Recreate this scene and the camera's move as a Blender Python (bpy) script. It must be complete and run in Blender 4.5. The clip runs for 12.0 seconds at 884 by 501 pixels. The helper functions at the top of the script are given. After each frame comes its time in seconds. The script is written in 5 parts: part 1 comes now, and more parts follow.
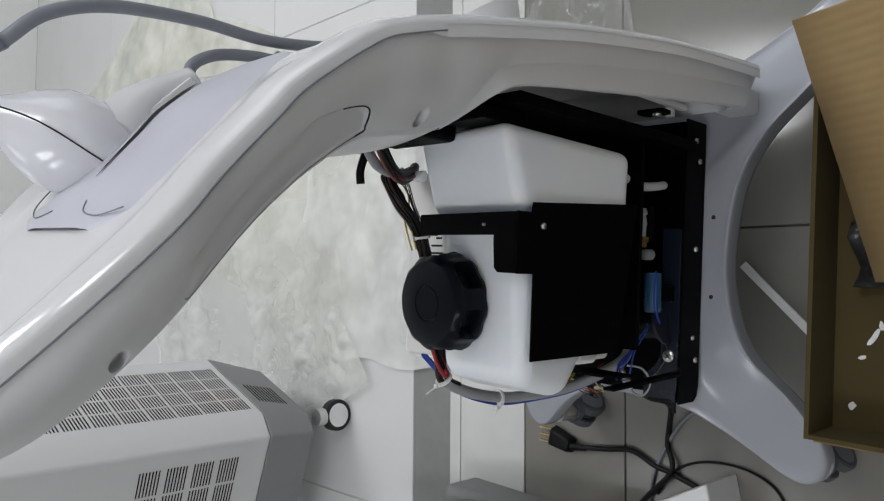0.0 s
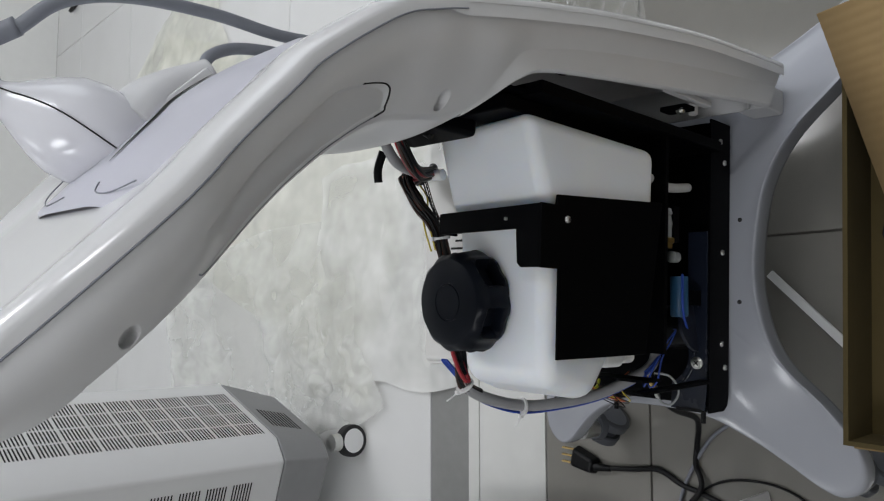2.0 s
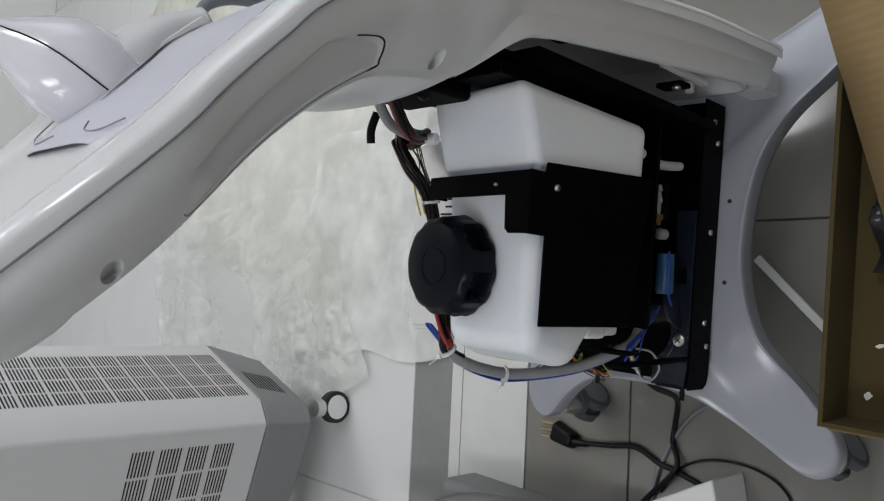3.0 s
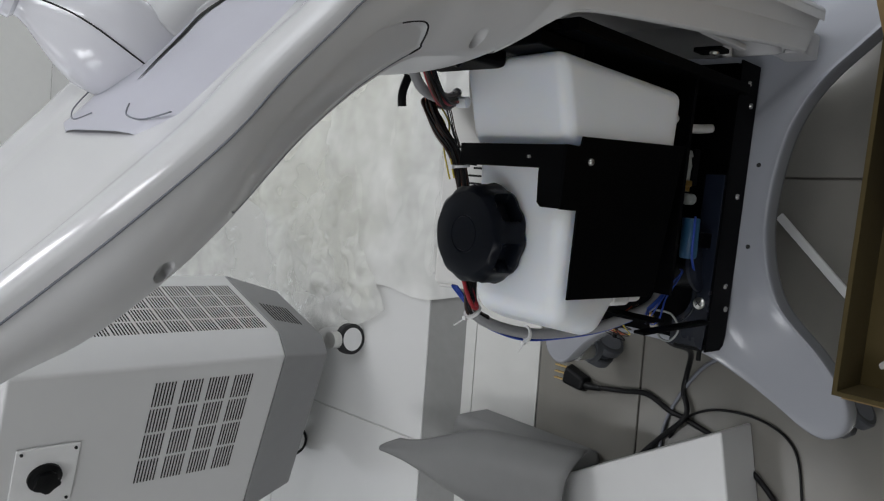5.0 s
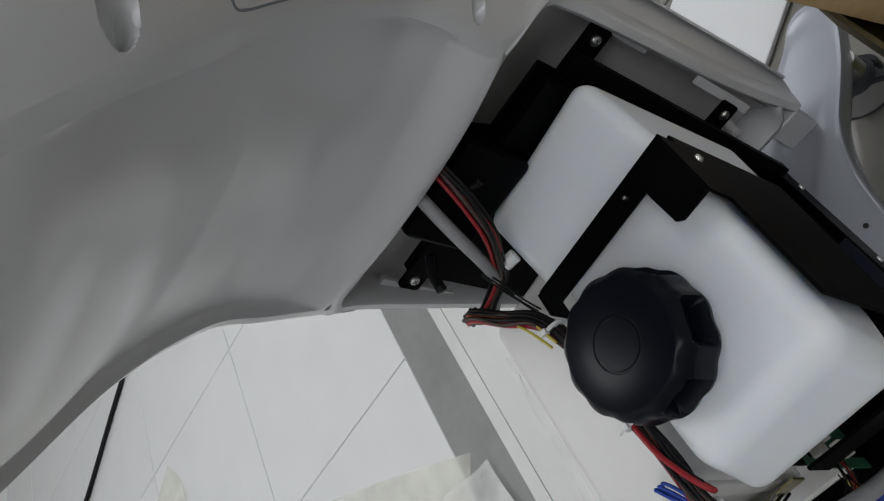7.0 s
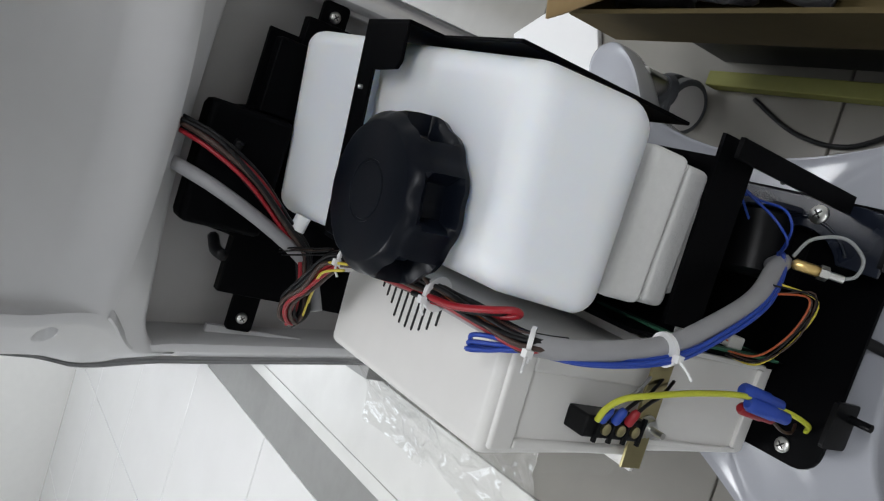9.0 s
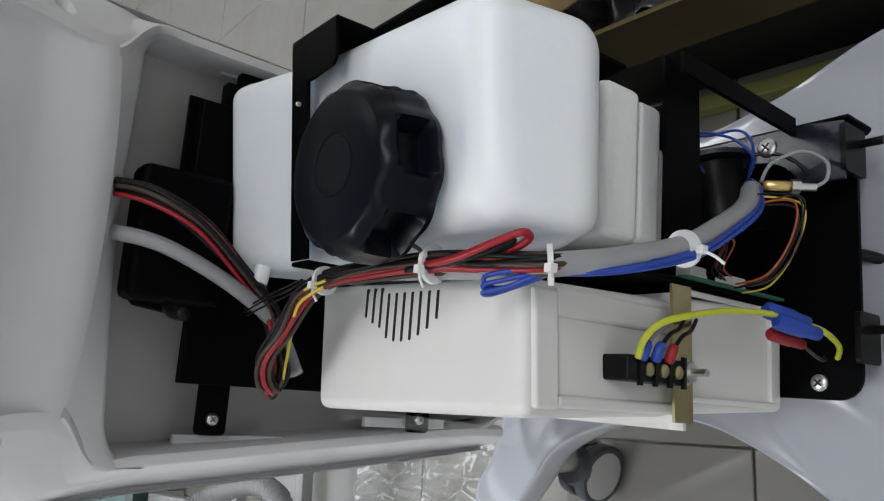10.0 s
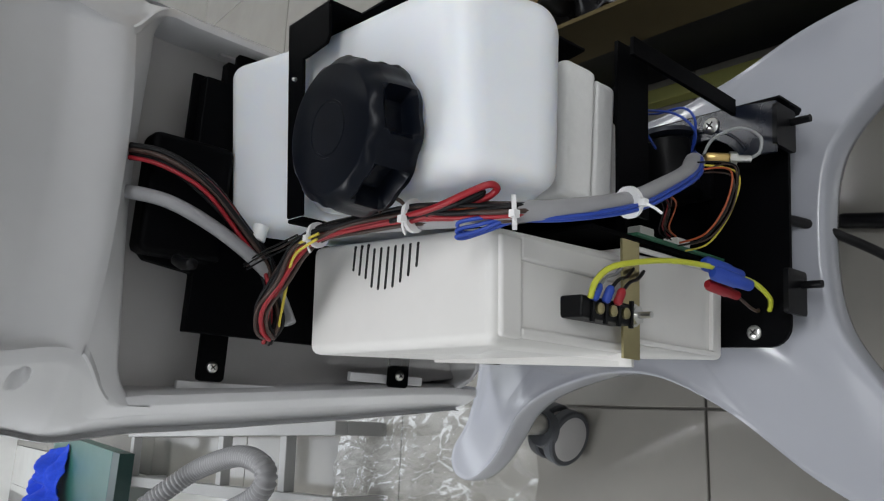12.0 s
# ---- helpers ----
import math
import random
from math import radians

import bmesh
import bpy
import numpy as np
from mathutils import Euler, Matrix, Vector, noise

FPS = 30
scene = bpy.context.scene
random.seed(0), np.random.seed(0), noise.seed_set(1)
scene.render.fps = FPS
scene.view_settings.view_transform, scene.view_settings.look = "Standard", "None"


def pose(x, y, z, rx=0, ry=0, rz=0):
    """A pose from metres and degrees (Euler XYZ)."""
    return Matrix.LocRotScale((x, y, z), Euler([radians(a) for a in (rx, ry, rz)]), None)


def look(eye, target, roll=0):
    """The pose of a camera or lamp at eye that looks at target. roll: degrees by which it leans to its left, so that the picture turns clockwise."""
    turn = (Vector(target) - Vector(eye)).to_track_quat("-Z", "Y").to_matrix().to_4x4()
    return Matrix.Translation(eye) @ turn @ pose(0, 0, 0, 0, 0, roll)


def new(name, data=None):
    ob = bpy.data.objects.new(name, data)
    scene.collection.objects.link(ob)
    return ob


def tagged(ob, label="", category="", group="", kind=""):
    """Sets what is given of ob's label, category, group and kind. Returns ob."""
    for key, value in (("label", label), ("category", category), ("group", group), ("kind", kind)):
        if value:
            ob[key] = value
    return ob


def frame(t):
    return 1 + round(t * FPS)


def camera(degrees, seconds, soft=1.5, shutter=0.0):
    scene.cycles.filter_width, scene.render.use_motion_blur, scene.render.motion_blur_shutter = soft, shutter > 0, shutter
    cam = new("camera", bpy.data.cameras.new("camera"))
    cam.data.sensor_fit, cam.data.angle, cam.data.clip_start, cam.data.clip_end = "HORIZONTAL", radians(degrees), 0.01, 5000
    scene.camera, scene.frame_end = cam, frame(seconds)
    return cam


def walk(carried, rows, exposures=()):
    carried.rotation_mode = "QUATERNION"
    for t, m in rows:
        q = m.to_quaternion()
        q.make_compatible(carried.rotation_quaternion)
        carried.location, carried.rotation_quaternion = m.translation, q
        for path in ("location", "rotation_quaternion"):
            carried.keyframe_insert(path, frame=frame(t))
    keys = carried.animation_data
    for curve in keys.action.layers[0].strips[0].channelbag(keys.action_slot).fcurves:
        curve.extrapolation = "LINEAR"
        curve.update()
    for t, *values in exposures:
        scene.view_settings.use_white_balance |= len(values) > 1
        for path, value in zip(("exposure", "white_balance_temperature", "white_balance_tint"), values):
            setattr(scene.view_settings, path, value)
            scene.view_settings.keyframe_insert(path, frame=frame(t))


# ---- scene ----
cam = camera(60.8, 12.0, soft=1.2)
PATH = [
    (0, (0.4788, 0.0084, 1.1400), (-0.2345, 0.0229, 0.4392), -87.0),
    (0.5, (0.4788, 0.0072, 1.1400), (-0.2396, 0.0237, 0.4446), -87.0),
    (1, (0.4764, 0.0036, 1.1364), (-0.2522, 0.0266, 0.4518), -86.5),
    (1.5, (0.4644, -0.0096, 1.1244), (-0.2535, 0.0094, 0.4285), -86.8),
    (2, (0.4572, -0.0312, 1.1280), (-0.2674, 0.0328, 0.4419), -84.8),
    (2.5, (0.4608, -0.0492, 1.1304), (-0.2694, -0.0037, 0.4487), -84.5),
    (3, (0.4632, -0.0468, 1.1244), (-0.2558, -0.0098, 0.4304), -83.4),
    (3.2, (0.4560, -0.0408, 1.1184), (-0.2567, -0.0003, 0.4181), -83.1),
    (4.8, (0.4428, 0.0072, 1.1544), (-0.2928, -0.0253, 0.4778), -84.8),
    (5, (0.4464, 0.0036, 1.1472), (-0.2696, -0.0724, 0.4532), -88.3),
    (5.2, (0.4332, -0.0012, 1.1184), (-0.2513, 0.0078, 0.3894), -83.5),
    (5.5, (0.3456, -0.0552, 1.0884), (-0.3275, 0.0848, 0.3623), -82.5),
    (5.8, (0.2585, -0.1395, 1.0830), (-0.9905, 0.4815, -0.3500), -78.4),
    (6, (0.2304, -0.1548, 1.0860), (-0.3967, 0.2037, 0.3944), -77.3),
    (6.3, (0.2275, -0.1685, 1.0765), (-0.9515, 0.7315, -0.2655), -73.9),
    (6.5, (0.2172, -0.1896, 1.0464), (-0.3102, 0.3153, 0.3631), -71.8),
    (6.7, (0.1740, -0.2124, 1.0296), (-0.3324, 0.3469, 0.3733), -74.7),
    (8.3, (0.0144, -0.4212, 0.8340), (-0.1146, 0.4029, 0.2824), -72.0),
    (8.5, (0.0060, -0.4212, 0.7992), (-0.1185, 0.4156, 0.2660), -73.9),
    (9, (-0.0540, -0.4272, 0.8184), (-0.1505, 0.3920, 0.2531), -75.2),
    (9.5, (-0.1884, -0.4056, 0.8148), (-0.1709, 0.3979, 0.2198), -79.8),
    (10, (-0.1932, -0.3876, 0.8064), (-0.0122, 0.3900, 0.2043), -77.9),
    (10.5, (-0.2232, -0.3816, 0.8028), (0.0088, 0.3883, 0.2083), -76.6),
    (11, (-0.2292, -0.3912, 0.8172), (0.0238, 0.3452, 0.1898), -73.7),
    (11.5, (-0.2352, -0.4248, 0.8388), (-0.0582, 0.3412, 0.2208), -76.0),
    (12, (-0.2352, -0.4344, 0.8412), (-0.0507, 0.3246, 0.2167), -77.3),
]
walk(cam, [(t, look(eye, target, roll)) for t, eye, target, roll in PATH],
     exposures=[(0, -0.40), (3.2, -0.48), (5.0, -0.62), (6.7, -0.68), (8.3, -0.08), (12, 0.04)])

# ---- world and lights ----
world = bpy.data.worlds.new("world")
scene.world = world
world.use_nodes = True
wn = world.node_tree
sky = wn.nodes.new("ShaderNodeTexSky")
sky.sky_type, sky.sun_disc, sky.sun_elevation, sky.sun_rotation = "NISHITA", False, radians(42), radians(120)
wn.links.new(sky.outputs[0], wn.nodes["Background"].inputs[0])
wn.nodes["Background"].inputs[1].default_value = 0.12


def area_lamp(name, eye, target, sx, sy, watts, colour=(1, 1, 1)):
    data = bpy.data.lights.new(name, "AREA")
    data.shape, data.size, data.size_y, data.energy, data.color = "RECTANGLE", sx, sy, watts, colour
    ob = new(name, data)
    ob.matrix_world = look(eye, target)
    return ob


# unseen overhead lamps added so that brightness and shadows match; no fittings built
OVERHEAD_TINT = (0.95, 0.965, 1.0)
area_lamp("overhead_fill", (-1.5, 0.9, 2.62), (-1.5, 0.9, 0), 1.15, 0.55, 35, OVERHEAD_TINT)
area_lamp("overhead_fill", (0.4, 1.3, 2.62), (0.4, 1.3, 0), 1.15, 0.55, 29, OVERHEAD_TINT)
area_lamp("overhead_fill", (0.65, -1.35, 2.62), (0.65, -1.35, 0), 1.15, 0.55, 24, OVERHEAD_TINT)
area_lamp("overhead_fill", (-1.2, -1.3, 2.62), (-1.2, -1.3, 0), 1.15, 0.55, 5, OVERHEAD_TINT)
# daylight of a window inferred from reflections; the wall has no opening
area_lamp("daylight_fill", (-0.4, 3.35, 1.55), (-0.5, 0.2, 0.5), 2.6, 1.6, 26, (0.87, 0.925, 1))
# added lamp that brightens the tank's south faces; no window known there
area_lamp("daylight_fill", (-2.9, -2.0, 1.5), (-0.2, -0.1, 0.5), 1.6, 1.5, 10, (0.87, 0.925, 1))

# ---- materials ----
def material(name, base, rough=0.5, metal=0.0, var=0.08, scale=30.0, bump=0.0, bump_scale=200.0, coat=0.0,
             stain=None, stain_scale=6.0, stain_amount=0.0, trans=0.0, sub=0.0, sub_colour=None, ior=1.45, rough_var=0.1, spec=0.5):
    """A Principled material with fine grain, broad variation, stains and bump."""
    m = bpy.data.materials.new(name)
    m.use_nodes = True
    t = m.node_tree
    p = t.nodes["Principled BSDF"]
    tex = t.nodes.new("ShaderNodeTexCoord")
    fine = t.nodes.new("ShaderNodeTexNoise")
    fine.inputs["Scale"].default_value, fine.inputs["Detail"].default_value = scale, 6
    t.links.new(tex.outputs["Object"], fine.inputs["Vector"])
    broad = t.nodes.new("ShaderNodeTexNoise")
    broad.inputs["Scale"].default_value, broad.inputs["Detail"].default_value = stain_scale, 5
    t.links.new(tex.outputs["Object"], broad.inputs["Vector"])
    mix = t.nodes.new("ShaderNodeMix")
    mix.data_type = "RGBA"
    dark = tuple(c * (1 - var) for c in base)
    light = tuple(min(1, c * (1 + var)) for c in base)
    mix.inputs[6].default_value, mix.inputs[7].default_value = (*dark, 1), (*light, 1)
    t.links.new(fine.outputs["Fac"], mix.inputs[0])
    out = mix.outputs[2]
    if stain_amount > 0:
        ramp = t.nodes.new("ShaderNodeMapRange")
        ramp.inputs[1].default_value, ramp.inputs[2].default_value, ramp.inputs[4].default_value = 0.48, 0.72, stain_amount
        t.links.new(broad.outputs["Fac"], ramp.inputs[0])
        mix2 = t.nodes.new("ShaderNodeMix")
        mix2.data_type = "RGBA"
        t.links.new(ramp.outputs[0], mix2.inputs[0])
        t.links.new(out, mix2.inputs[6])
        mix2.inputs[7].default_value = (*(stain or dark), 1)
        out = mix2.outputs[2]
    t.links.new(out, p.inputs["Base Color"])
    rr = t.nodes.new("ShaderNodeMapRange")
    rr.inputs[3].default_value, rr.inputs[4].default_value = max(0.02, rough - rough_var), min(1, rough + rough_var)
    t.links.new(broad.outputs["Fac"], rr.inputs[0])
    t.links.new(rr.outputs[0], p.inputs["Roughness"])
    p.inputs["Metallic"].default_value = metal
    p.inputs["Coat Weight"].default_value = coat
    p.inputs["Coat Roughness"].default_value = 0.15
    p.inputs["Transmission Weight"].default_value = trans
    p.inputs["IOR"].default_value = ior
    p.inputs["Specular IOR Level"].default_value = spec
    if sub > 0:
        p.inputs["Subsurface Weight"].default_value = sub
        p.inputs["Subsurface Radius"].default_value = sub_colour or (0.02, 0.02, 0.02)
        p.inputs["Subsurface Scale"].default_value = 0.5
    if bump > 0:
        bn = t.nodes.new("ShaderNodeTexNoise")
        bn.inputs["Scale"].default_value, bn.inputs["Detail"].default_value = bump_scale, 4
        t.links.new(tex.outputs["Object"], bn.inputs["Vector"])
        b = t.nodes.new("ShaderNodeBump")
        b.inputs["Strength"].default_value, b.inputs["Distance"].default_value = bump, 0.001
        t.links.new(bn.outputs["Fac"], b.inputs["Height"])
        t.links.new(b.outputs["Normal"], p.inputs["Normal"])
    return m


M_SHELL = material("shell_white", (0.62, 0.62, 0.63), 0.33, var=0.02, scale=60, coat=0.25, stain=(0.55, 0.55, 0.56), stain_amount=0.4, bump=0.04, bump_scale=300)
M_GLOSS = material("gloss_white", (0.67, 0.67, 0.68), 0.16, var=0.02, coat=0.6, rough_var=0.05)
M_INNER = material("moulding_grey", (0.5, 0.49, 0.49), 0.5, var=0.04, stain=(0.4, 0.39, 0.39), stain_amount=0.4, bump=0.08)
# base colour lowered below its pale plastic to stand in for shade on it
M_BASE = material("base_white_shaded", (0.33, 0.34, 0.375), 0.22, var=0.02, coat=0.4, stain=(0.32, 0.33, 0.365), stain_amount=0.35, rough_var=0.06)
M_BLACK = material("black_steel", (0.0016, 0.0017, 0.0022), 0.5, var=0.25, scale=120, bump=0.12, bump_scale=900, spec=0.05)
M_BLACK2 = material("black_plastic", (0.004, 0.0042, 0.005), 0.36, var=0.2, bump=0.06, bump_scale=500, spec=0.2)
M_BLUEBLACK = material("blue_black_paint", (0.012, 0.015, 0.026), 0.35, var=0.15, bump=0.1, bump_scale=700)
M_TANK = material("tank_plastic", (0.85, 0.88, 0.93), 0.38, var=0.02, scale=15, sub=0.6, sub_colour=(0.04, 0.045, 0.055), stain=(0.76, 0.81, 0.90), stain_amount=0.4, bump=0.04)
M_FOAM = material("white_foam", (0.78, 0.78, 0.77), 0.85, var=0.05, scale=200, bump=0.3, bump_scale=500, sub=0.2)
M_PSU = material("psu_plastic", (0.74, 0.73, 0.71), 0.4, var=0.03, scale=50, stain=(0.66, 0.65, 0.62), stain_amount=0.4, bump=0.06, bump_scale=400)
M_SLOT = material("slot_dark", (0.03, 0.03, 0.03), 0.8, spec=0.1)
M_STEEL = material("zinc_steel", (0.62, 0.62, 0.6), 0.3, metal=1.0, var=0.12, scale=150)
M_BRASS = material("passivated_steel", (0.42, 0.37, 0.2), 0.35, metal=1.0, var=0.2, scale=60, stain=(0.3, 0.27, 0.16), stain_amount=0.6)
M_BRASS2 = material("brass", (0.7, 0.5, 0.2), 0.3, metal=1.0, var=0.1)
# black plastic; its blue cast imitates the window's sheen in base colour
M_CAP = material("black_cap_plastic", (0.0035, 0.005, 0.009), 0.29, var=0.2, bump=0.04, bump_scale=400, spec=0.15)
M_TIE = material("nylon_white", (0.8, 0.8, 0.8), 0.45)
M_RED = material("wire_red", (0.30, 0.012, 0.02), 0.4, var=0.15)
M_ORANGE = material("wire_orange", (0.42, 0.09, 0.03), 0.4, var=0.15)
M_YELLOW = material("wire_yellow", (0.62, 0.5, 0.06), 0.4, var=0.15)
M_LIME = material("wire_yellow_green", (0.55, 0.58, 0.05), 0.4, var=0.15)
M_BLUE = material("wire_blue", (0.02, 0.06, 0.36), 0.4, var=0.15)
M_BROWN = material("wire_brown", (0.05, 0.028, 0.022), 0.45, var=0.15)
M_WBLACK = material("wire_black", (0.008, 0.008, 0.009), 0.45, var=0.15, spec=0.25)
M_RIBHOSE = material("ribbed_hose_grey", (0.19, 0.19, 0.195), 0.45, var=0.08, scale=60)
M_SLEEVE = material("sleeve_grey", (0.3, 0.3, 0.31), 0.42, var=0.1, scale=80)
M_HOSE = material("hose_grey", (0.19, 0.20, 0.23), 0.5, var=0.08, scale=90, bump=0.1)
M_HOLDER = material("holder_lilac_grey", (0.50, 0.50, 0.56), 0.42, var=0.03)
M_HAND = material("handpiece_white", (0.74, 0.74, 0.78), 0.15, var=0.02, coat=0.5, rough_var=0.04)
M_TILE = material("beige_tile", (0.205, 0.197, 0.178), 0.14, var=0.07, scale=25, coat=0.1, stain=(0.175, 0.166, 0.148), stain_amount=0.55, stain_scale=4, rough_var=0.06)
M_GROUT = material("tile_joint", (0.09, 0.085, 0.075), 0.8, var=0.3)
M_GROUT2 = material("pale_tile_joint", (0.5, 0.5, 0.49), 0.7, var=0.1)
M_BAND = material("white_stone_band", (0.62, 0.62, 0.6), 0.16, var=0.05, scale=18, stain=(0.52, 0.52, 0.5), stain_amount=0.5, rough_var=0.06)
M_PLAT = material("white_floor_tile", (0.66, 0.66, 0.655), 0.14, var=0.03, scale=12, stain=(0.6, 0.6, 0.59), stain_amount=0.4, rough_var=0.06)
M_RISER = material("grey_riser", (0.23, 0.23, 0.225), 0.45, var=0.1, scale=40, stain=(0.17, 0.17, 0.165), stain_amount=0.5)
M_WALL = material("white_wall_paint", (0.78, 0.78, 0.76), 0.7, var=0.03, bump=0.1, bump_scale=150)
M_CAB = material("cabinet_cream", (0.66, 0.66, 0.66), 0.4, var=0.02, bump=0.08, bump_scale=900)
M_CABDARK = material("cabinet_grey", (0.27, 0.27, 0.275), 0.5, var=0.05, bump=0.08, bump_scale=900)
M_RUBBER = material("black_rubber", (0.015, 0.015, 0.016), 0.6, var=0.2)
M_GREYRUB = material("grey_wheel", (0.07, 0.075, 0.085), 0.5, var=0.1)
M_CARD = material("cardboard", (0.23, 0.155, 0.068), 0.85, var=0.1, scale=40, stain=(0.19, 0.122, 0.052), stain_amount=0.5, bump=0.2, bump_scale=120)
# cardboard brown lowered well below M_CARD to put the box's shade in colour
M_CARDSHADE = material("cardboard_shaded", (0.062, 0.044, 0.012), 0.88, var=0.1, scale=40, stain=(0.045, 0.032, 0.009), stain_amount=0.5, bump=0.2, bump_scale=120)
M_GREEN = material("green_paint", (0.014, 0.085, 0.068), 0.35, var=0.1)
M_GREENSHADE = material("green_paint_shaded", (0.006, 0.028, 0.025), 0.4, var=0.1)
M_CLOTH = material("blue_cloth", (0.01, 0.05, 0.5), 0.9, var=0.25, scale=120, bump=0.6, bump_scale=300)
M_FRAME = material("frame_grey_paint", (0.27, 0.27, 0.265), 0.45, var=0.05)
M_PCB = material("circuit_green", (0.03, 0.12, 0.07), 0.5, var=0.3, scale=150)
M_CAPAC = material("capacitor_blue", (0.03, 0.1, 0.2), 0.35, var=0.1)
M_CLEAR = material("clear_fitting", (0.5, 0.52, 0.52), 0.25, trans=0.5)
M_COVER = material("cover_grey", (0.19, 0.19, 0.19), 0.55, var=0.05)


def film_material(name, tint, clear, rough, milk=(0.8, 0.8, 0.77), shine=0.13):
    """Thin polythene: mostly clear, with glossy creases and a milky share."""
    m = bpy.data.materials.new(name)
    m.use_nodes = True
    t = m.node_tree
    t.nodes.remove(t.nodes["Principled BSDF"])
    outp = t.nodes["Material Output"]
    tr, gl, df = (t.nodes.new(k) for k in ("ShaderNodeBsdfTransparent", "ShaderNodeBsdfGlossy", "ShaderNodeBsdfDiffuse"))
    tr.inputs[0].default_value, df.inputs[0].default_value = (*tint, 1), (*milk, 1)
    gl.inputs["Roughness"].default_value = rough
    tex = t.nodes.new("ShaderNodeTexCoord")
    no = t.nodes.new("ShaderNodeTexNoise")
    no.inputs["Scale"].default_value, no.inputs["Detail"].default_value = 5, 3
    t.links.new(tex.outputs["Object"], no.inputs["Vector"])
    mr = t.nodes.new("ShaderNodeMapRange")
    mr.inputs[1].default_value, mr.inputs[2].default_value, mr.inputs[3].default_value, mr.inputs[4].default_value = 0.35, 0.7, clear * 0.5, clear * 1.6
    t.links.new(no.outputs["Fac"], mr.inputs[0])
    m1, m2 = t.nodes.new("ShaderNodeMixShader"), t.nodes.new("ShaderNodeMixShader")
    t.links.new(mr.outputs[0], m1.inputs[0])
    t.links.new(tr.outputs[0], m1.inputs[1])
    t.links.new(df.outputs[0], m1.inputs[2])
    fr = t.nodes.new("ShaderNodeFresnel")
    fr.inputs[0].default_value = 1.5
    sc = t.nodes.new("ShaderNodeMath")
    sc.operation = "MULTIPLY"
    sc.inputs[1].default_value = shine
    t.links.new(fr.outputs[0], sc.inputs[0])
    t.links.new(sc.outputs[0], m2.inputs[0])
    t.links.new(m1.outputs[0], m2.inputs[1])
    t.links.new(gl.outputs[0], m2.inputs[2])
    t.links.new(m2.outputs[0], outp.inputs[0])
    return m


M_FILM = film_material("polythene_film", (0.98, 0.975, 0.94), 0.46, 0.3, (0.88, 0.88, 0.80))
M_BUBBLE = film_material("bubble_film", (0.985, 0.985, 0.97), 0.32, 0.22, (0.9, 0.9, 0.87))
M_BAG = film_material("clear_bag_film", (0.98, 0.98, 0.975), 0.10, 0.16, (0.8, 0.8, 0.78), 0.2)
M_MILKY = film_material("milky_film", (0.98, 0.98, 0.96), 0.50, 0.25, (0.9, 0.9, 0.88))
# blue in this base colour stands in for cool sheen on a black plate
M_RAIL = material("rail_steel_blue_sheen", (0.008, 0.011, 0.020), 0.28, var=0.15, bump=0.1, bump_scale=700)


# ---- mesh helpers ----
def mesh_from(name, verts, faces, smooth=True):
    me = bpy.data.meshes.new(name)
    me.from_pydata([tuple(v) for v in verts], [], faces)
    me.update()
    if smooth:
        for p in me.polygons:
            p.use_smooth = True
    return me


def sharp(me, degrees):
    """Marks the edges that are sharper than the angle, so that smooth faces keep crisp corners."""
    bm = bmesh.new()
    bm.from_mesh(me)
    bmesh.ops.recalc_face_normals(bm, faces=bm.faces)
    for e in bm.edges:
        if len(e.link_faces) == 2 and e.calc_face_angle(0) > radians(degrees):
            e.smooth = False
    bm.to_mesh(me)
    bm.free()
    return me


def thing(name, at, label, category, group="", kind=""):
    ob = new(name)
    ob.location = at
    return tagged(ob, label, category, group, kind)


def part(name, source, mat, parent=None, label="", bevel=0.0, segments=2, thick=0.0):
    """Links a bmesh or mesh, given in world coordinates, as one object under its thing or part."""
    if isinstance(source, bmesh.types.BMesh):
        me = bpy.data.meshes.new(name)
        bmesh.ops.recalc_face_normals(source, faces=source.faces)
        source.to_mesh(me)
        source.free()
    else:
        me = source
    me.name = name
    me.materials.append(mat)
    ob = new(name, me)
    if parent is not None:
        ob.parent = parent
        base = parent.location.copy()
        up = parent.parent
        while up is not None:
            base += up.location
            up = up.parent
        ob.location = -base
    if thick:
        mod = ob.modifiers.new("thick", "SOLIDIFY")
        mod.thickness, mod.offset = thick, 0
    if bevel:
        mod = ob.modifiers.new("bevel", "BEVEL")
        mod.width, mod.segments, mod.limit_method, mod.angle_limit = bevel, segments, "ANGLE", radians(35)
        mod.harden_normals = True
        for p in me.polygons:
            p.use_smooth = True
    if label:
        tagged(ob, label)
    return ob


def lone(name, source, mat, label, category, group="", kind="", **more):
    """A thing that is one mesh."""
    return tagged(part(name, source, mat, None, **more), label, category, group, kind)


def box_bm(lo, hi, m=None):
    bm = bmesh.new()
    bmesh.ops.create_cube(bm, size=1)
    for v in bm.verts:
        v.co = Vector([lo[i] + (v.co[i] + 0.5) * (hi[i] - lo[i]) for i in range(3)])
    if m is not None:
        bmesh.ops.transform(bm, matrix=m, verts=bm.verts)
    return bm


def hexa_bm(bottom, top):
    """A block from four bottom and four top corners."""
    bm = bmesh.new()
    b = [bm.verts.new(p) for p in bottom]
    t = [bm.verts.new(p) for p in top]
    bm.faces.new(b[::-1])
    bm.faces.new(t)
    for i in range(4):
        j = (i + 1) % 4
        bm.faces.new((b[i], b[j], t[j], t[i]))
    return bm


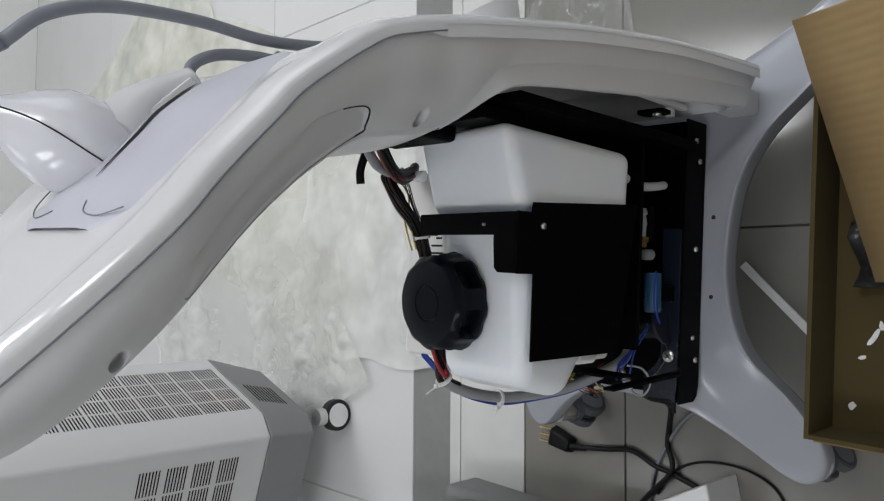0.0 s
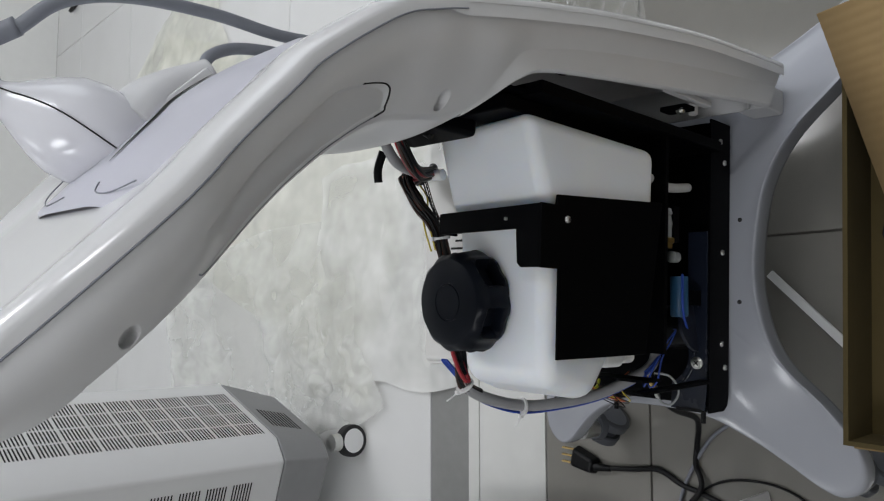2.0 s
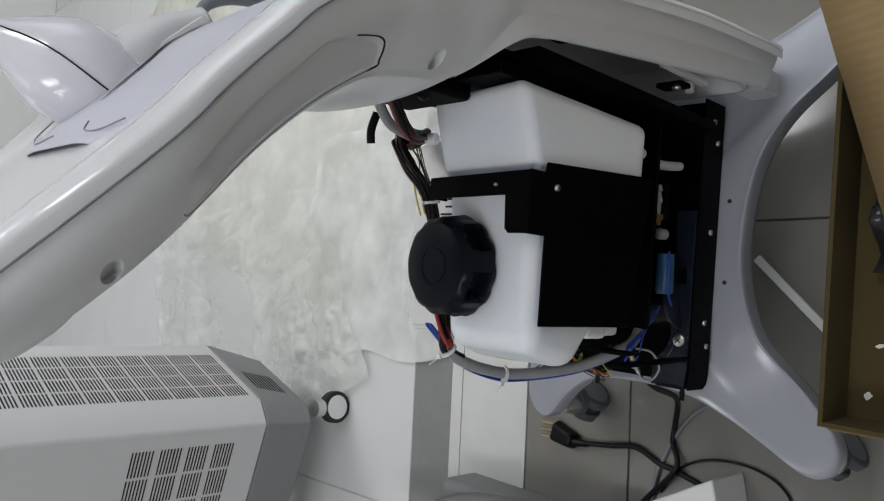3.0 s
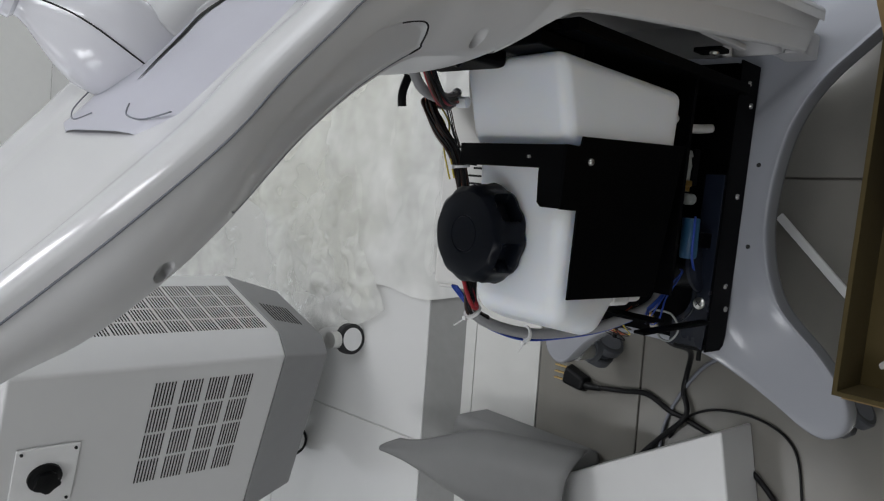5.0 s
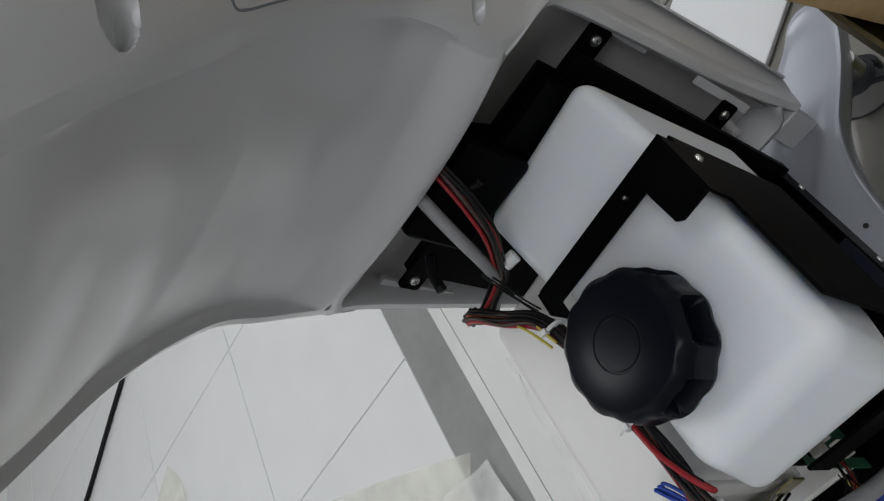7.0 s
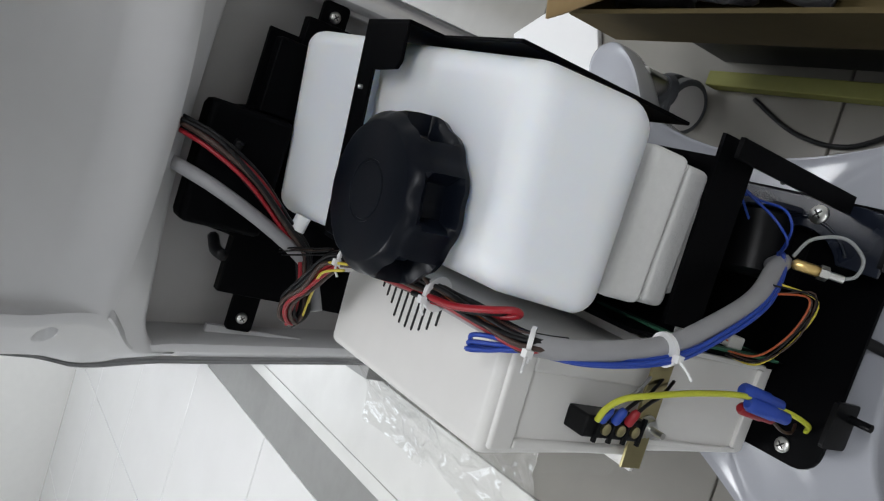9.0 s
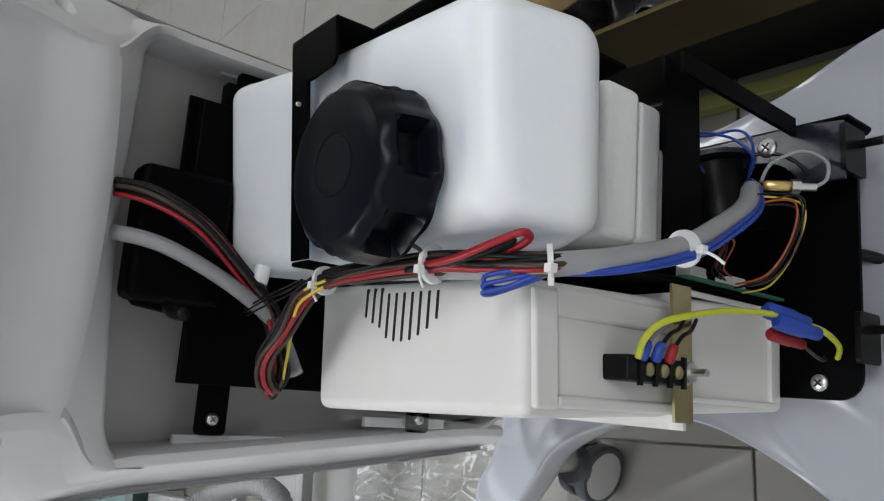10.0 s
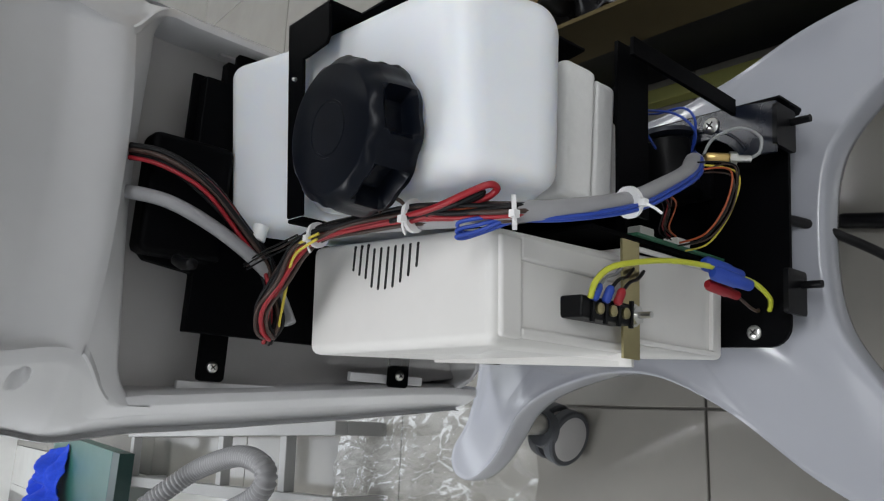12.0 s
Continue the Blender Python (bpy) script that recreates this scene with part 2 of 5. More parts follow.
def plate_bm(outline, axis, at, thick):
    """A sheet from a 2D outline in the two other axes, standing at a place along the axis."""
    bm = bmesh.new()
    order = {"x": (1, 2, 0), "y": (0, 2, 1), "z": (0, 1, 2)}[axis]

    def put(p, d):
        c = [0, 0, 0]
        c[order[0]], c[order[1]], c[order[2]] = p[0], p[1], at + d
        return bm.verts.new(c)

    a = [put(p, -thick / 2) for p in outline]
    b = [put(p, thick / 2) for p in outline]
    bm.faces.new(a[::-1])
    bm.faces.new(b)
    n = len(outline)
    for i in range(n):
        j = (i + 1) % n
        bm.faces.new((a[i], a[j], b[j], b[i]))
    return bm


def rounded(x0, y0, x1, y1, r, n=5):
    """A rectangle's outline with round corners."""
    pts = []
    for cx, cy, a in ((x1 - r, y0 + r, -90), (x1 - r, y1 - r, 0), (x0 + r, y1 - r, 90), (x0 + r, y0 + r, 180)):
        for k in range(n + 1):
            b = radians(a + 90 * k / n)
            pts.append((cx + r * math.cos(b), cy + r * math.sin(b)))
    return pts


def basis(axis):
    z = Vector(axis).normalized()
    x = z.orthogonal().normalized()
    return x, z.cross(x), z


def lathe(profile, at, axis=(0, 0, 1), n=28, wave=None):
    """Turns (radius, height) pairs round an axis; wave(angle, k) scales the radius."""
    x, y, z = basis(axis)
    at = Vector(at)
    verts, faces = [], []
    for k, (r, h) in enumerate(profile):
        for i in range(n):
            a = 2 * math.pi * i / n
            q = r * (wave(a, k) if wave else 1)
            verts.append(at + x * (q * math.cos(a)) + y * (q * math.sin(a)) + z * h)
    for k in range(len(profile) - 1):
        for i in range(n):
            j = (i + 1) % n
            faces.append((k * n + i, k * n + j, (k + 1) * n + j, (k + 1) * n + i))
    faces.append(tuple(range(n))[::-1])
    faces.append(tuple((len(profile) - 1) * n + i for i in range(n)))
    return sharp(mesh_from("lathe", verts, faces), 40)


def spline(points, n, closed=False):
    """Catmull-Rom through points of any size; n samples a span."""
    P = [np.array(p, float) for p in points]
    out = []
    m = len(P)
    for i in range(m if closed else m - 1):
        if closed:
            a, b, c, d = P[(i - 1) % m], P[i], P[(i + 1) % m], P[(i + 2) % m]
        else:
            a, b, c, d = P[max(i - 1, 0)], P[i], P[i + 1], P[min(i + 2, m - 1)]
        for k in range(n):
            t = k / n
            out.append(0.5 * (2 * b + (c - a) * t + (2 * a - 5 * b + 4 * c - d) * t * t + (3 * b - a - 3 * c + d) * t ** 3))
    if not closed:
        out.append(P[-1])
    return out


def tube(points, r, n=8, sides=8, ring=None):
    """A round cable along a smooth path; ring(k) scales the radius for ribbed hose."""
    path = [Vector(p) for p in spline(points, n)]
    verts, faces = [], []
    x = None
    for k, p in enumerate(path):
        d = (path[min(k + 1, len(path) - 1)] - path[max(k - 1, 0)]).normalized()
        x = d.orthogonal().normalized() if x is None else (x - d * x.dot(d)).normalized()
        y = d.cross(x)
        q = r * (ring(k) if ring else 1)
        for i in range(sides):
            a = 2 * math.pi * i / sides
            verts.append(p + x * (q * math.cos(a)) + y * (q * math.sin(a)))
    for k in range(len(path) - 1):
        for i in range(sides):
            j = (i + 1) % sides
            faces.append((k * sides + i, k * sides + j, (k + 1) * sides + j, (k + 1) * sides + i))
    faces.append(tuple(range(sides))[::-1])
    faces.append(tuple((len(path) - 1) * sides + i for i in range(sides)))
    return mesh_from("tube", verts, faces)


def grid_mesh(rows, closed=False):
    """A sheet through rows of points."""
    verts = [p for row in rows for p in row]
    w = len(rows[0])
    faces = []
    for i in range(len(rows) - 1):
        for j in range(w if closed else w - 1):
            k = (j + 1) % w
            faces.append((i * w + j, i * w + k, (i + 1) * w + k, (i + 1) * w + j))
    return mesh_from("grid", verts, faces)


def screw(parent, at, axis, r=0.005, mat=None, name="screw"):
    """A pan-head screw with a cross recess."""
    head = part(name, lathe([(r, -0.001), (r, 0.0012), (r * 0.8, 0.0024), (r * 0.35, 0.003)], at, axis, 14), mat or M_STEEL, parent)
    x, y, z = basis(axis)
    bm = bmesh.new()
    for u, v in ((x, y), (y, x)):
        c = Vector(at) + z * 0.0029
        q = [c + u * (s * r * 0.55) + v * (w * r * 0.1) for s, w in ((-1, -1), (1, -1), (1, 1), (-1, 1))]
        bm.faces.new([bm.verts.new(p + z * 0.0003) for p in q])
    part("cross_recess", bm, M_SLOT, head if head.parent is None or head.parent.parent is None else parent)
    return head

# ---- room ----
TURN = Matrix.Translation((-0.63, 0, 0)) @ Matrix.Rotation(radians(2.6), 4, "Z")
U0, U1, V0, V1, CEIL = -2.9, 3.0, -3.2, 3.6, 2.65


def room_box(lo, hi):
    return box_bm(lo, hi, TURN)


tagged(part("wall_west", room_box((U0 - 0.12, V0 - 0.12, 0), (U0, V1 + 0.12, CEIL)), M_WALL), "plain white painted wall", "wall", kind="structure")
tagged(part("wall_east", room_box((U1, V0 - 0.12, 0), (U1 + 0.12, V1 + 0.12, CEIL)), M_WALL), "plain white painted wall", "wall", kind="structure")
tagged(part("wall_south", room_box((U0, V0 - 0.12, 0), (U1, V0, CEIL)), M_WALL), "plain white painted wall", "wall", kind="structure")
tagged(part("wall_north", room_box((U0, V1, 0), (U1, V1 + 0.12, CEIL)), M_WALL), "plain white painted wall", "wall", kind="structure")
tagged(part("ceiling", room_box((U0 - 0.12, V0 - 0.12, CEIL), (U1 + 0.12, V1 + 0.12, CEIL + 0.1)), M_WALL), "white painted ceiling", "ceiling", kind="structure")
floor = tagged(part("floor", room_box((0, V0, -0.08), (U1, V1, -0.004)), M_GROUT), "glossy beige tiled floor with dark joints", "floor", kind="structure")
white_floor = tagged(part("floor", room_box((U0, V0, -0.08), (-0.136, V1, -0.003)), M_GROUT2), "glossy white tiled floor with pale joints", "floor", kind="structure")
part("border_strip", room_box((-0.1355, V0, -0.06), (-0.0205, V1, 0.0)), M_RISER, white_floor, "dull grey border strip", bevel=0.001)
part("edge_trim", room_box((-0.0202, V0, -0.06), (0.0089, V1, 0.0015)), M_BAND, white_floor, "thin white sealing line")
part("stone_band", room_box((0.0092, V0, -0.06), (0.178, V1, 0.0)), M_BAND, floor, "white stone border band", bevel=0.0015)


def tile_mesh(name, w, d, h):
    bm = box_bm((0, 0, -h), (w, d, 0))
    bmesh.ops.bevel(bm, geom=[e for e in bm.edges if all(v.co.z > -0.001 for v in e.verts)], offset=0.0012, segments=1, affect="EDGES")
    me = bpy.data.meshes.new(name)
    bm.to_mesh(me)
    bm.free()
    return me


def lay(parent, mat, u_edges, v_edges, z):
    cache = {}
    for i in range(len(u_edges) - 1):
        for j in range(len(v_edges) - 1):
            w, d = u_edges[i + 1] - u_edges[i] - 0.003, v_edges[j + 1] - v_edges[j] - 0.003
            key = (round(w, 4), round(d, 4))
            if key not in cache:
                cache[key] = tile_mesh("tile", w, d, 0.02)
                cache[key].materials.append(mat)
            ob = new("tile", cache[key])
            ob.matrix_world = TURN @ Matrix.Translation((u_edges[i] + 0.0015, v_edges[j] + 0.0015, z))
            ob.parent = parent


def edges(first, last, start, size):
    k = math.ceil((first - start) / size + 1e-6)
    mid = []
    while start + k * size < last - 1e-6:
        mid.append(start + k * size)
        k += 1
    return [first, *mid, last]



# ---- treatment machine: shell and base ----
XC = -0.100
machine = thing("treatment_machine", (XC, 0.05, 0), "white wheeled treatment machine with its back cover removed", "machine")
# front curve (y, z), back curve (y, z), half widths at front and back, from foot to head
STATIONS = [
    (0.2545, 0.236, 0.2095, 0.247, 0.192, 0.184),
    (0.251, 0.300, 0.2065, 0.300, 0.190, 0.177),
    (0.243, 0.420, 0.1945, 0.410, 0.185, 0.169),
    (0.224, 0.560, 0.177, 0.560, 0.180, 0.164),
    (0.211, 0.635, 0.167, 0.630, 0.176, 0.161),
    (0.202, 0.680, 0.154, 0.664, 0.174, 0.155),
    (0.191, 0.732, 0.120, 0.699, 0.170, 0.119),
    (0.180, 0.772, 0.108, 0.748, 0.167, 0.122),
    (0.166, 0.806, 0.098, 0.785, 0.164, 0.122),
    (0.124, 0.862, 0.073, 0.822, 0.162, 0.120),
    (0.098, 0.886, 0.049, 0.850, 0.161, 0.119),
    (0.061, 0.919, 0.020, 0.878, 0.160, 0.118),
    (0.024, 0.949, -0.034, 0.923, 0.160, 0.118),
    (-0.026, 0.994, -0.071, 0.958, 0.146, 0.113),
    (-0.070, 1.032, -0.104, 0.993, 0.122, 0.100),
    (-0.120, 1.080, -0.128, 1.030, 0.100, 0.085),
    (-0.170, 1.125, -0.168, 1.075, 0.080, 0.070),
]
SPAN = 48
FINE = spline(STATIONS, SPAN)
NECK = 5.85 * SPAN


def ease(a, b, x):
    t = min(1, max(0, (x - a) / (b - a)))
    return t * t * (3 - 2 * t)


def flank(k, s):
    """Half width of the shell between front edge (0) and back edge (1): a creased chamfer borders the opening, a bulge the neck."""
    q, t = FINE[k], k / SPAN
    wf, wb = q[4], q[5]
    neck = ease(4.6, 6.0, t)
    crease = 0.50 + 0.14 * ease(1.5, 4.5, t) + 0.36 * ease(4.9, 5.95, t)
    wc = wb + 0.001 * (1 - crease) / 0.45
    open_w = wf + (wc - wf) * (s / crease) if s < crease else wc + (wb - wc) * (s - crease) / max(1e-6, 1 - crease)
    neck_w = wf + (wb - wf) * s
    return open_w + (neck_w - open_w) * neck + (0.002 + 0.012 * neck) * math.sin(math.pi * s)


def grip(k, s):
    """Depth of the grip recess in the flank: a shallow floor within a narrow rim."""
    t = k / SPAN
    bow = 1.0 * max(0, (0.80 - s) / 0.38) ** 2
    along = ease(7.95 + bow, 8.08 + bow, t) * (1 - ease(11.5, 11.9, t))
    top = 0.41 + 0.05 * ease(10.6, 11.8, t) ** 2
    across = ease(top, top + 0.03, s) * (1 - ease(0.875, 0.91, s))
    return (0.009 - 0.006 * min(1, max(0, (s - top) / (0.88 - top)))) * along * across


def hole(k, s, at, depth=0.011):
    """Depth of a round screw hole about a station and a place across the flank."""
    if abs(k / SPAN - at[0]) > 1:
        return 0
    q, c = FINE[k], FINE[int(at[0] * SPAN)]
    y, z = q[0] + (q[2] - q[0]) * s, q[1] + (q[3] - q[1]) * s
    cy, cz = c[0] + (c[2] - c[0]) * at[1], c[1] + (c[3] - c[1]) * at[1]
    return depth * (1 - ease(0.0046, 0.0074, math.hypot(y - cy, z - cz)))


def across(z, f, w):
    """A place across the shell, from its left edge (-1) to its right edge (1); the left edge drifts outwards with height."""
    return XC + f * w + (1 - f) / 2 * float(np.interp(z, (0.247, 0.41, 0.63, 0.70, 1.1), (0.046, 0.0235, 0.0, -0.012, -0.02)))


FLARE = 0.006


def front_x(z, f, w):
    """The same along the front edge, where the left flank's lower part flares."""
    return across(z, f, w) - (1 - f) / 2 * FLARE * (1 - ease(0.68, 0.732, z))


HOLES = ((6.58, 0.84), (12.9, 0.80))
N_SIDE, N_BACK = 84, 26


def shell_point(k, s, side):
    """A point of the shell's flank, with its grip recess, screw holes and rounded back edge."""
    q = FINE[k]
    w = flank(k, s) - grip(k, s) - sum(hole(k, s, a) for a in HOLES)
    if s > 0.95:
        w -= 0.006 * ((s - 0.95) / 0.05) ** 2 * ease(NECK - 0.5 * SPAN, NECK + 0.3 * SPAN, k)
    z = q[1] + (q[3] - q[1]) * s
    if side < 0:
        w += FLARE * min(1, (1 - s) / 0.4) * (1 - ease(5.0 * SPAN, 6.0 * SPAN, k))
    return (across(z, side, w), q[0] + (q[2] - q[0]) * s, z)


def out_of(k):
    """Unit (y, z) direction from front to back at a station."""
    q = FINE[k]
    ln = math.hypot(q[2] - q[0], q[3] - q[1])
    return (q[2] - q[0]) / ln, (q[3] - q[1]) / ln


K0 = math.ceil(NECK)
for side in (1, -1):
    rows = []
    for k in range(len(FINE)):
        gap = ease(6.2 * SPAN, 6.9 * SPAN, k) if side > 0 else 0.0
        row = [shell_point(k, 0.06 * gap + (1 - 0.06 * gap) * j / N_SIDE, side) for j in range(N_SIDE + 1)]
        rows.append([(row[0][0] + side * 0.0036 * (1 - gap), row[0][1], row[0][2]), *row])
    part("flank", sharp(grid_mesh(rows), 9), M_SHELL, machine, "satin white flank with a grip recess and screw holes")
    # fine joint round the grip insert
    turns = [shell_point(round((7.99 + 1.0 * max(0, (0.80 - u) / 0.38) ** 2) * SPAN), u, side) for u in (0.50, 0.56, 0.62, 0.68, 0.74, 0.80, 0.86, 0.90)]
    turns += [shell_point(round(u * SPAN), 0.918, side) for u in (8.2, 8.6, 9, 9.5, 10, 10.5, 11, 11.4, 11.7)]
    turns += [shell_point(round(u * SPAN), v, side) for u, v in ((11.86, 0.90), (11.92, 0.84))]
    part("joint", tube(turns[:9], 0.0008, 5, 5), M_SLOT, machine)
    part("joint", tube(turns[8:], 0.0006, 5, 5), M_HOSE, machine)
    # rolled rim and inner face of the open lower part
    rows = []
    for k in range(0, K0 + 3):
        x, y, z = shell_point(k, 1.0, side)
        ny, nz = out_of(k)
        row = [(x, y, z)]
        for dx, dn in ((-0.002, 0.002), (-0.008, 0.002), (-0.011, -0.002), (-0.012, -0.02), (-0.014, -0.045)):
            row.append((x + side * dx, y + ny * dn, z + nz * dn))
        rows.append(row)
    part("rim", sharp(grid_mesh(rows), 50), M_SHELL, machine)
rows = []
for k in range(K0, len(FINE)):
    ny, nz = out_of(k)
    x0, y0, z0 = shell_point(k, 1.0, 1)
    row = []
    for j in range(N_BACK + 1):
        f = math.sin(math.pi / 2 * (1 - 2 * j / N_BACK))
        bulge = (0.012 + 0.008 * ease(10.4 * SPAN, 12.2 * SPAN, k)) * (1 - abs(f) ** 2.4)
        bulge -= 0.011 * ease(6.0 * SPAN, 6.8 * SPAN, k) * (1 - ease(12.4 * SPAN, 13.6 * SPAN, k)) * (1 - ease(0.985, 1.0, abs(f)))
        row.append((across(z0, f, x0 - XC), y0 + ny * bulge, z0 + nz * bulge))
    rows.append(row)
part("neck_back", grid_mesh(rows), M_SHELL, machine, "satin white back of the curved neck")

# front cover: a flat skin in front of the flanks, its rounded lip parted by a dark seam
rows = []
for k, q in enumerate(FINE):
    d = FINE[min(k + 1, len(FINE) - 1)] - FINE[max(k - 1, 0)]
    tn = np.array([d[1], -d[0]]) / math.hypot(d[0], d[1])
    row = []
    for f in (-1, -0.99, -0.97, -0.94, -0.9, -0.84, -0.76, -0.64, -0.48, -0.3, -0.1, 0.1, 0.3, 0.48, 0.6, 0.7, 0.76, 0.8, 0.84, 0.88, 0.91, 0.94, 0.965, 0.985, 0.995, 1):
        w = q[4] + 0.003
        dome = 0.002 + 0.009 * math.sqrt(max(0, 1 - max(0, (abs(f) - 0.86) / 0.14) ** 2)) - 0.006 * (1 - ease(0.72, 0.86, abs(f)))
        row.append((front_x(q[1], f, w), q[0] + tn[0] * dome, q[1] + tn[1] * dome))
    # fold the lip back over the edge
    e0 = (front_x(q[1], -1, q[4] + 0.003), q[0] - tn[0] * 0.010, q[1] - tn[1] * 0.010)
    back = 0.004 + 0.006 * (1 - ease(6.2 * SPAN, 6.9 * SPAN, k))
    e1 = (XC + q[4] + 0.003, q[0] - tn[0] * back, q[1] - tn[1] * back)
    rows.append([e0, *row, e1])
part("front_cover", grid_mesh(rows), M_GLOSS, machine, "glossy white front cover")
rows = []
for k, q in enumerate(FINE):
    rows.append([(front_x(q[1], f, q[4] - 0.004), q[0] + (q[2] - q[0]) * 0.05, q[1] + (q[3] - q[1]) * 0.05) for f in np.linspace(-1, 1, 5)])
part("seam_backing", grid_mesh(rows), M_SLOT, machine)

for side in (1, -1):
    seam = []
    for k in range(round(6.3 * SPAN) if side > 0 else 0, len(FINE), 12):
        q = FINE[k]
        d = FINE[min(k + 1, len(FINE) - 1)] - FINE[max(k - 1, 0)]
        tn = np.array([d[1], -d[0]]) / math.hypot(d[0], d[1])
        seam.append((front_x(q[1], side, q[4] + 0.0032), q[0] - tn[0] * 0.0045, q[1] - tn[1] * 0.0045))
    part("seam", tube(seam, 0.0007, 3, 6), M_HOSE if side > 0 else M_SHELL, machine)

# concave upper edge of the opening
rows = []
ny, nz = out_of(K0)
x0, y0, z0 = shell_point(K0, 1.0, 1)
for f in np.sin(np.linspace(-math.pi / 2, math.pi / 2, 61)):
    bulge = 0.012 * (1 - f * f)
    turn = 1 - math.sqrt(max(0, 1 - max(0, (abs(f) - 0.78) / 0.22) ** 2))
    a = Vector((across(z0, f, x0 - XC), y0 + ny * bulge, z0 + nz * bulge))
    rim = Vector((across(0.65, f, 0.159), 0.137 + 0.0295 * abs(f) ** 5, 0.6835 + 0.006 * (f - 1) - 0.012 * f * f - (0.030 if f < 0 else 0.036) * turn))
    mid = a.lerp(rim, 0.5)
    mid = mid.lerp(Vector((across(0.665, math.copysign(1, f), 0.1555), 0.1545, 0.664)), turn)
    rows.append([a, a.lerp(mid, 0.5), mid, mid.lerp(rim, 0.5), rim, rim + Vector((0, 0.003, -0.003)), rim + Vector((0, 0.010, -0.002)), rim + Vector((0, 0.07, 0.012))])
part("opening_edge", sharp(grid_mesh(rows), 60), M_SHELL, machine)
rows = []
for z in np.linspace(0.236, 0.69, 12):
    q = min(FINE, key=lambda a: abs(a[1] - z))
    row = []
    for f in np.linspace(-1, 1, 25):
        w = 0.162
        y = q[0] - 0.006 - 0.022 * max(0, (abs(f) - 0.86) / 0.14) ** 2
        row.append((across(z, f, w), y, z))
    rows.append(row)
part("inner_tray", grid_mesh(rows), M_INNER, machine, "grey inside of the moulded front shell")
for x, sx in ((XC + 0.154, 1), (XC - 0.154, -1)):
    for z in (0.555, 0.385):
        x = across(z, sx, 0.153)
        part("rib", box_bm((x - 0.0045, 0.192, z - 0.045), (x + 0.0045, 0.198, z + 0.045)), M_SHELL, machine, bevel=0.001)
rows = []
for f in np.linspace(-1, 1, 31):
    lift = 0.03 * max(0, (abs(f) - 0.84) / 0.16) ** 2.5
    rows.append([(across(0.255 + lift, f, 0.172), y, 0.252 + lift + dz) for y, dz in ((0.2085, -0.006), (0.2075, 0.0), (0.2105, 0.003), (0.228, 0.005), (0.252, 0.005))])
part("foot_wall", sharp(grid_mesh(rows), 50), M_SHELL, machine, "rounded lower end of the shell's opening", thick=0.003)
part("boss", lathe([(0.006, 0), (0.0055, 0.035), (0.003, 0.036)], (0.03, 0.225, 0.33), (0, -1, 0), 12), M_INNER, machine)
part("toe_block", box_bm((0.04, 0.208, 0.195), (0.078, 0.238, 0.247)), M_SHELL, machine, bevel=0.003)

# star base: waists and tips in plan, mirrored across the middle
HALF = [(0.0, -0.166), (0.070, -0.172), (0.120, -0.196), (0.158, -0.224), (0.188, -0.248), (0.211, -0.256), (0.231, -0.244), (0.238, -0.220), (0.230, -0.188), (0.205, -0.145), (0.161, -0.088),
        (0.139, -0.018), (0.137, 0.047), (0.148, 0.119), (0.172, 0.182), (0.206, 0.236), (0.243, 0.294), (0.266, 0.338), (0.258, 0.370), (0.228, 0.374), (0.185, 0.338), (0.105, 0.275), (0.0, 0.245)]
BC = -0.083
ring = [(BC + x, y) for x, y in HALF] + [(BC - x + 0.015 * math.exp(-((y - 0.02) / 0.10) ** 2), y) for x, y in HALF[-2:0:-1]]
outline = spline(ring, 7, closed=True)
CEN = np.array((BC, 0.03))


def top_z(p):
    r = math.hypot(p[0] - CEN[0], p[1] - CEN[1])
    return 0.218 - 0.085 * ease(0.16, 0.40, r)


rows = []
for f, dz in ((0.0, 0.0), (0.35, 0), (0.6, 0), (0.8, 0), (0.9, 0), (0.95, 0.0), (0.970, 0.0012), (0.984, 0.0014), (0.993, -0.0002), (0.998, -0.004), (1.001, -0.012), (1.001, -0.024), (0.994, -0.032), (0.96, -0.036)):
    row = []
    for p in outline:
        q = CEN + (p - CEN) * f
        zz = top_z(q) if f <= 1 else top_z(p)
        row.append((q[0], q[1], zz + dz))
    rows.append(row)
part("star_base", sharp(grid_mesh(rows, closed=True), 70), M_BASE, machine, "glossy white moulded four-legged base, greyed for shade")
for x, y in ((0.034, 0.078), (0.034, -0.024)):
    # flat disc, coloured dark in place of a hole's shaded depth
    part("hole_disc", lathe([(0.0028, 0), (0.0028, 0.0006)], (x, y, top_z((x, y)) + 0.0004), (0, 0, 1), 10), M_SLOT, machine)
